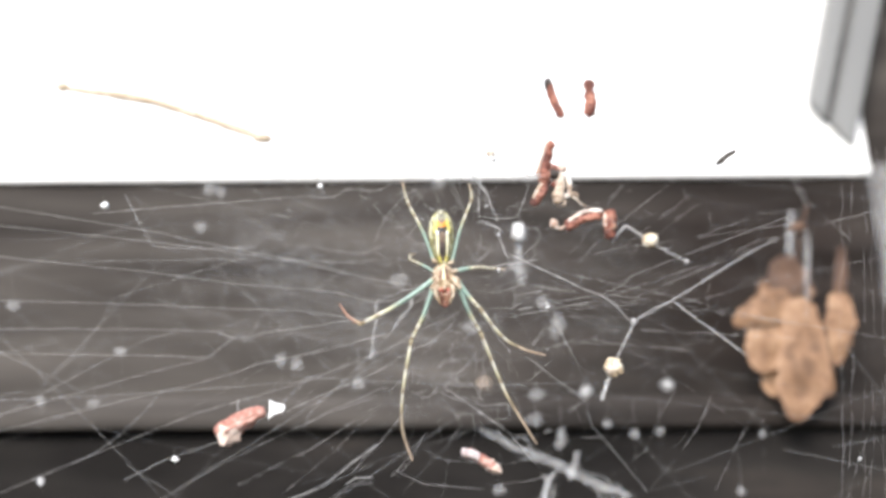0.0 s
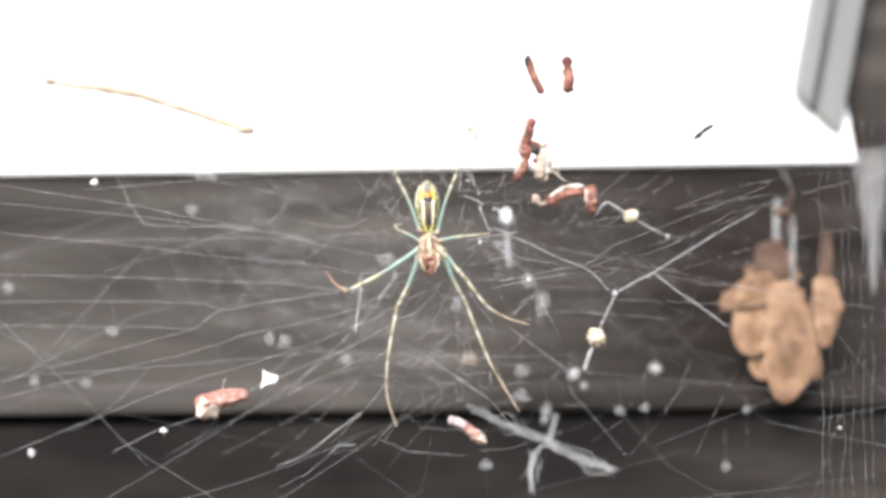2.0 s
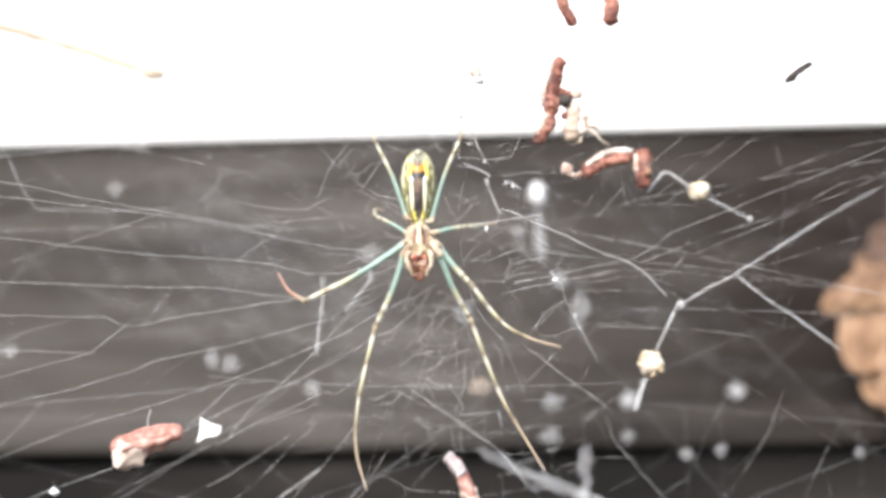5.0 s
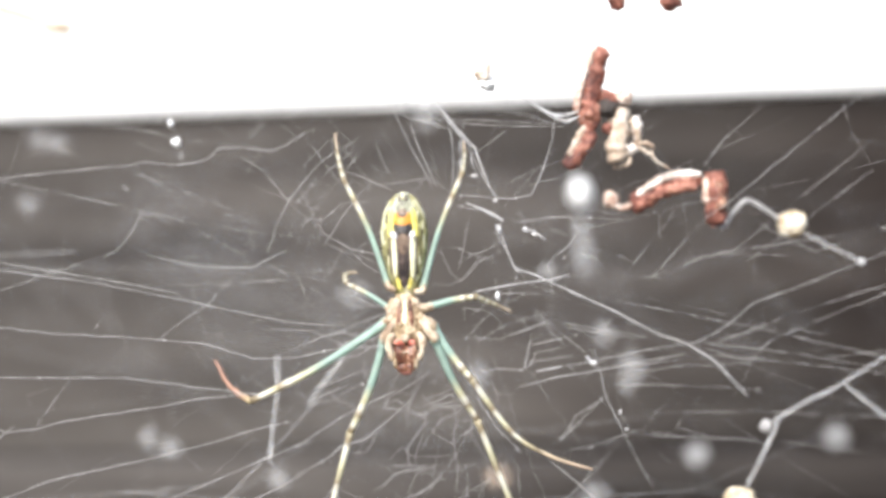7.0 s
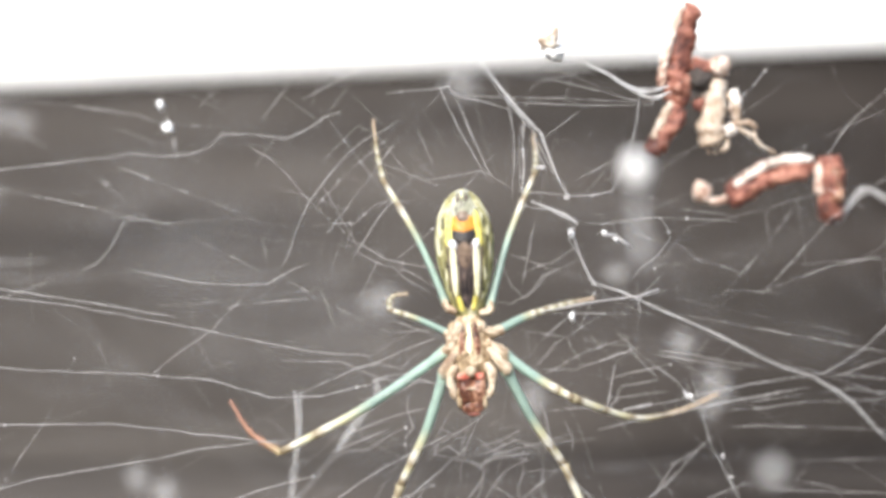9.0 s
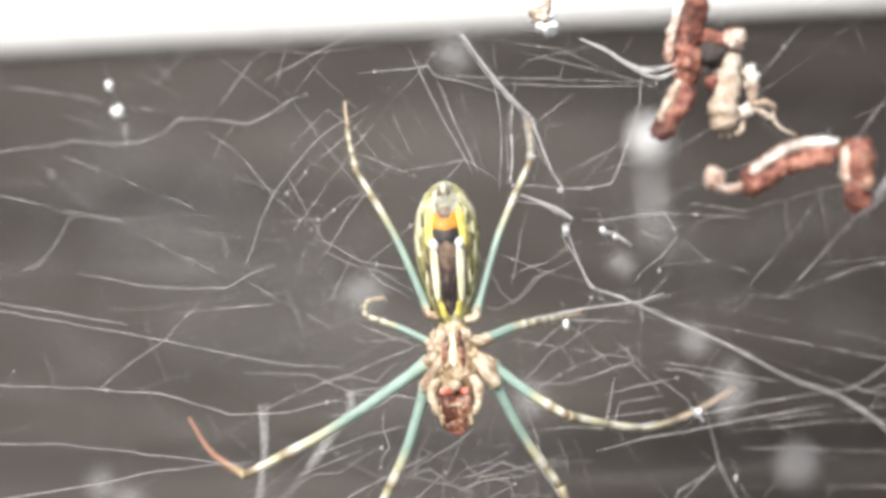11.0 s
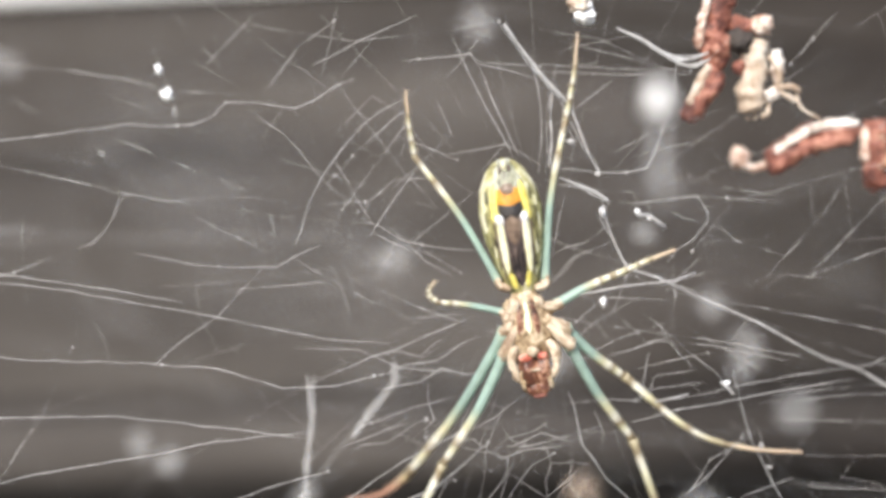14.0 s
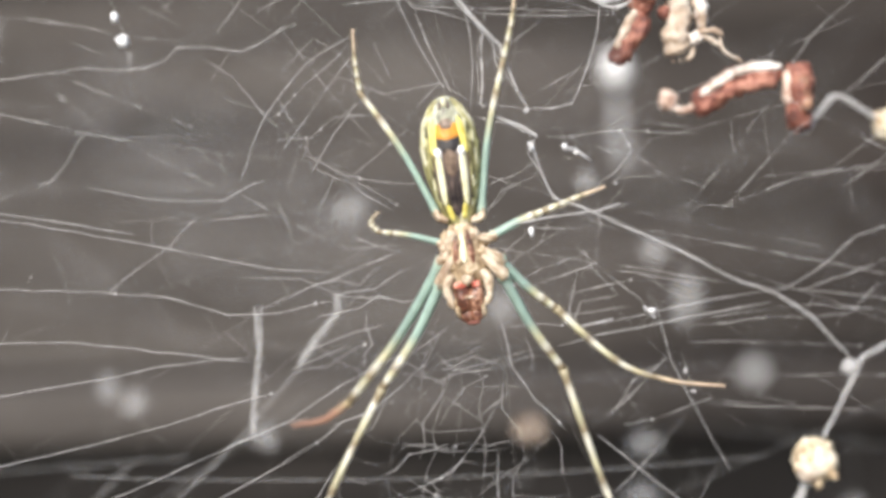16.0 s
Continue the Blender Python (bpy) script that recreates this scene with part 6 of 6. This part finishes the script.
def motions():
    walk(spider, [(t, pose(x * MM, -3 * MM, HUB + z * MM, 0, -a, 0)) for t, x, z, a in (
        (0, -2.54, -3.40, 2.8), (0.5, -2.51, -3.16, 2.1), (1, -2.48, -3.37, 1.0), (1.5, -2.50, -3.02, 1.6), (2, -2.18, -2.97, 1.9), (2.5, -2.10, -2.95, 1.3), (3, -1.69, -2.99, 2.2), (3.5, -1.84, -3.13, 0.6),
        (6, -1.84, -3.64, 0.5), (6.5, -1.82, -3.81, 0.9), (7, -1.84, -3.84, 0.6), (7.5, -1.88, -3.68, 1.4), (8, -2.29, -3.90, 1.5), (8.5, -1.97, -3.91, 1.5),
        (9, -1.24, -3.88, 1.8), (12, -1.15, -3.86, 2.0), (12.1, -1.07, -3.83, 2.4), (12.4, 0.26, -3.65, 6.6), (12.5, 0.32, -3.63, 6.5), (13, 0.22, -3.64, 6.2), (13.5, 0.32, -3.57, 7.9), (14, 0.29, -3.50, 7.7),
        (14.5, 0.31, -3.53, 7.2), (15, 0.38, -3.60, 6.3), (15.5, 0.39, -3.65, 6.8), (16, 0.48, -3.54, 6.1))])
    turns = {
        "rear_l": ((0, -2.93, 7.32, -0.59, 2.97), (6, -2.93, 7.32, -0.59, 2.97), (7.6, -2.93, 7.32, -0.59, 2.97), (8, -2.67, 7.13, 0.08, 2.77), (8.1, -2.67, 7.13, 0.08, 2.77), (8.35, -2.98, 6.56, -0.35, 3.25), (9.2, -2.98, 6.56, -0.35, 3.25), (12.1, -3.11, 7.09, -0.37, 3.05), (12.35, -3.27, 7.13, 0.09, 3.45), (16, -3.27, 7.13, 0.09, 3.45)),
        "rear_r": ((0, 2.85, 7.78, 0.03, 1.96), (6, 2.85, 7.78, 0.03, 1.96), (7.6, 2.85, 7.78, 0.03, 1.96), (8, 3.22, 6.51, 0.16, 2.20), (8.1, 3.22, 6.51, 0.16, 2.20), (8.35, 2.69, 6.63, 0.09, 1.75), (9.2, 2.69, 6.63, 0.09, 1.75), (12.1, 2.96, 6.77, -0.07, 1.95), (12.35, 2.18, 7.73, 1.21, 4.05), (16, 2.18, 7.73, 1.21, 4.05)),
        "third_l": ((0, -2.83, 1.63, 0.64, 0.58), (6, -2.83, 1.63, 0.64, 0.58), (7.6, -2.83, 1.63, 0.64, 0.58), (8, -2.28, 1.39, 0.88, 0.63), (8.1, -2.28, 1.39, 0.88, 0.63), (8.35, -3.03, 1.40, 0.99, 0.78), (9.2, -3.03, 1.40, 0.99, 0.78), (12.1, -3.00, 1.24, 0.82, 0.75), (12.35, -3.23, 1.04, 0.08, 0.84), (16, -3.23, 1.04, 0.08, 0.84)),
        "third_r": ((0, 3.0, 0.4, 3.1, -0.4), (0.5, 3.0, 0.4, 3.1, 0.1), (0.8, 2.9, 0.7, 3.0, -0.3), (1, 2.8, 1.0, 2.6, -1.0), (1.3, 3.0, 0.6, 3.1, 0.2), (2, 3.0, 0.5, 3.1, 0.3), (3.5, 3.0, 0.6, 3.0, 0.5), (6, 2.28, 0.56, 2.27, 0.24), (6.5, 2.28, 0.56, 2.27, 0.24), (7, 3.0, 0.6, 2.0, -1.0), (7.4, 2.9, 0.6, 0.6, -2.0), (7.5, 2.9, 0.6, 0.5, -2.0), (7.8, 2.9, 0.6, 2.3, -0.3), (8.1, 1.87, 0.48, 1.49, 0.20), (8.35, 2.40, 0.77, 2.51, 0.32), (9.2, 2.40, 0.77, 2.51, 0.32), (12.1, 2.14, 0.27, 1.58, -0.09), (12.35, 2.94, 0.97, 3.16, 0.79), (16, 2.94, 0.97, 3.16, 0.79)),
        "second_l": ((0, -9.00, -5.03, -2.37, 2.53), (6, -9.00, -5.03, -2.37, 2.53), (7.6, -9.00, -5.03, -2.37, 2.53), (8, -8.55, -4.67, -2.06, 2.31), (8.1, -8.55, -4.67, -2.06, 2.31), (8.35, -9.05, -4.94, -2.46, 2.88), (9.2, -9.05, -4.94, -2.46, 2.88), (12.1, -9.03, -5.08, -2.54, 2.73), (12.35, -6.01, -7.17, -3.36, -1.09), (16, -6.01, -7.17, -3.36, -1.09)),
        "front_l": ((0, -2.72, -5.98, -0.44, -14.47), (3.5, -2.72, -5.98, -0.44, -14.47), (6, -2.45, -6.10, -1.21, -14.43), (7.6, -2.45, -6.10, -1.21, -14.43), (8, -2.56, -6.05, -1.67, -14.38), (8.1, -2.56, -6.05, -1.67, -14.38), (8.35, -2.67, -6.00, -2.62, -14.24), (9.2, -2.67, -6.00, -2.62, -14.24), (12.1, -2.65, -6.01, -3.17, -14.13), (12.35, -3.88, -5.30, -5.75, -13.29), (16, -3.88, -5.30, -5.75, -13.29)),
        "front_r": ((0, 2.50, -5.47, 6.16, -13.66), (3.5, 2.50, -5.47, 6.16, -13.66), (6, 2.60, -5.42, 6.57, -13.46), (7.6, 2.60, -5.42, 6.57, -13.46), (8, 2.65, -5.39, 6.70, -13.40), (8.1, 2.65, -5.39, 6.70, -13.40), (8.35, 2.78, -5.33, 6.72, -13.39), (9.2, 2.78, -5.33, 6.72, -13.39), (12.1, 2.63, -5.40, 6.57, -13.46), (12.35, 2.41, -5.51, 4.24, -14.37), (16, 2.41, -5.51, 4.24, -14.37)),
        "second_r": ((0, 2.88, -3.9, 7.7, -5.9), (3.5, 2.88, -3.9, 7.7, -5.9), (6, 2.9, -3.3, 8.0, -5.6), (7, 2.5, -3.6, 7.6, -6.0), (7.6, 2.4, -3.6, 7.5, -6.1), (8, 3.35, -3.83, 7.50, -6.12), (8.1, 3.35, -3.83, 7.50, -6.12), (8.35, 3.98, -2.87, 7.60, -0.82), (9.2, 3.98, -2.87, 7.60, -0.82), (12.1, 3.61, -3.26, 7.82, -0.27), (12.35, 2.47, -3.04, 8.25, -5.25), (16, 2.47, -3.04, 8.25, -5.25)),
    }
    for key, rows in turns.items():
        up, lo, f, l = LEGS[key]
        a, b = [], []
        for t, fx, fz, lx, lz in rows:
            q = swing(f, fx, fz)
            s = swing(l, lx, lz)
            a.append((t, Matrix.LocRotScale(up.location, q, None)))
            b.append((t, Matrix.LocRotScale(lo.location, q.inverted() @ s, None)))
        walk(up, a)
        walk(lo, b)
    walk(CAUGHT["petal_l"], [(t, pose(x * MM, 0, HUB + z * MM, 0, a, 0)) for t, x, z, a in ((0, -26.62, -22.55, 0), (0.5, -26.44, -22.74, 8), (1.5, -27.33, -23.05, 16), (2.5, -27.35, -23.34, 14), (3.5, -26.88, -22.21, 13), (6, -25.96, -22.73, 10), (16, -26.11, -22.42, 10))])
    walk(CAUGHT["flake"], [(t, pose(x * MM, 0, HUB + z * MM, 0, a, 0)) for t, x, z, a in ((0, -22.39, -20.78, 0), (0.5, -21.94, -20.82, 2), (1, -21.95, -20.43, 4), (1.5, -22.06, -20.56, 4), (2, -21.58, -20.60, 4), (2.5, -22.44, -20.95, 6), (3.5, -21.46, -20.40, 8), (6, -20.58, -22.14, 6), (16, -20.76, -21.90, 6))])
    walk(CAUGHT["petal_r"], [(t, pose(x * MM, 0, HUB + z * MM, 0, a, 0)) for t, x, z, a in ((0, 2.60, -27.21, 0), (1.5, 2.57, -26.88, -5), (2, 2.85, -27.07, 5), (2.5, 3.51, -27.25, 30), (3.5, 2.50, -26.30, 35), (16, 0.52, -28.29, 35))])
    for key, rows in {
        "catkin_a": ((0, 11.41, 1, 17.54), (1, 11.35, 1, 17.65), (2, 11.36, 1, 17.69), (3, 11.34, 1, 17.57), (3.5, 11.29, 1, 17.69), (6, 11.43, 1, 17.26), (7, 11.39, 1, 17.12), (8, 11.38, 1, 16.98), (16, 11.38, 1, 16.98)),
        "catkin_b": ((0, 15.76, 1, 17.59), (1, 15.61, 1, 17.71), (2, 15.54, 1, 17.73), (3, 15.46, 1, 17.49), (3.5, 15.39, 1, 17.60), (6, 15.77, 1, 17.10), (7, 15.59, 1, 16.90), (8, 15.53, 1, 16.80), (16, 15.53, 1, 16.80)),
        "round_seed": ((0, 17.28, -8, -15.44), (1, 17.39, -8, -15.46), (2, 17.61, -8, -15.65), (3, 17.60, -8, -15.46), (3.5, 17.66, -8, -15.42), (6, 18.44, -8, -16.45), (6.5, 18.80, -8, -16.69), (15, 17.58, -8, -14.66), (16, 17.55, -8, -15.01)),
        "strut": ((0, 24.39, -8, -7.50), (1, 24.55, -8, -7.47), (2, 24.66, -8, -7.83), (3, 24.56, -8, -7.71), (3.5, 24.66, -8, -7.80), (6, 25.35, -8, -8.67), (7.5, 25.04, -8, -9.32), (8.5, 25.38, -8, -9.05), (14.5, 24.02, -8, -8.09), (15, 23.97, -8, -7.90), (16, 23.96, -8, -7.80)),
        "stalk": ((0, -35.94, 21, 17.48), (1, -36.27, 21, 16.53), (2, -36.81, 21, 16.49), (2.5, -36.69, 21, 16.65), (3, -37.23, 21, 16.68), (3.5, -38.13, 21, 16.05), (6, -40.50, 21, 18.14), (6.5, -40.57, 21, 18.31), (7.5, -41.64, 21, 20.08), (8, -41.02, 21, 18.74), (16, -41.02, 21, 18.74)),
    }.items():
        walk(CAUGHT[key], [(t, pose(x * MM, y * MM, HUB + z * MM)) for t, x, y, z in rows])


motions()
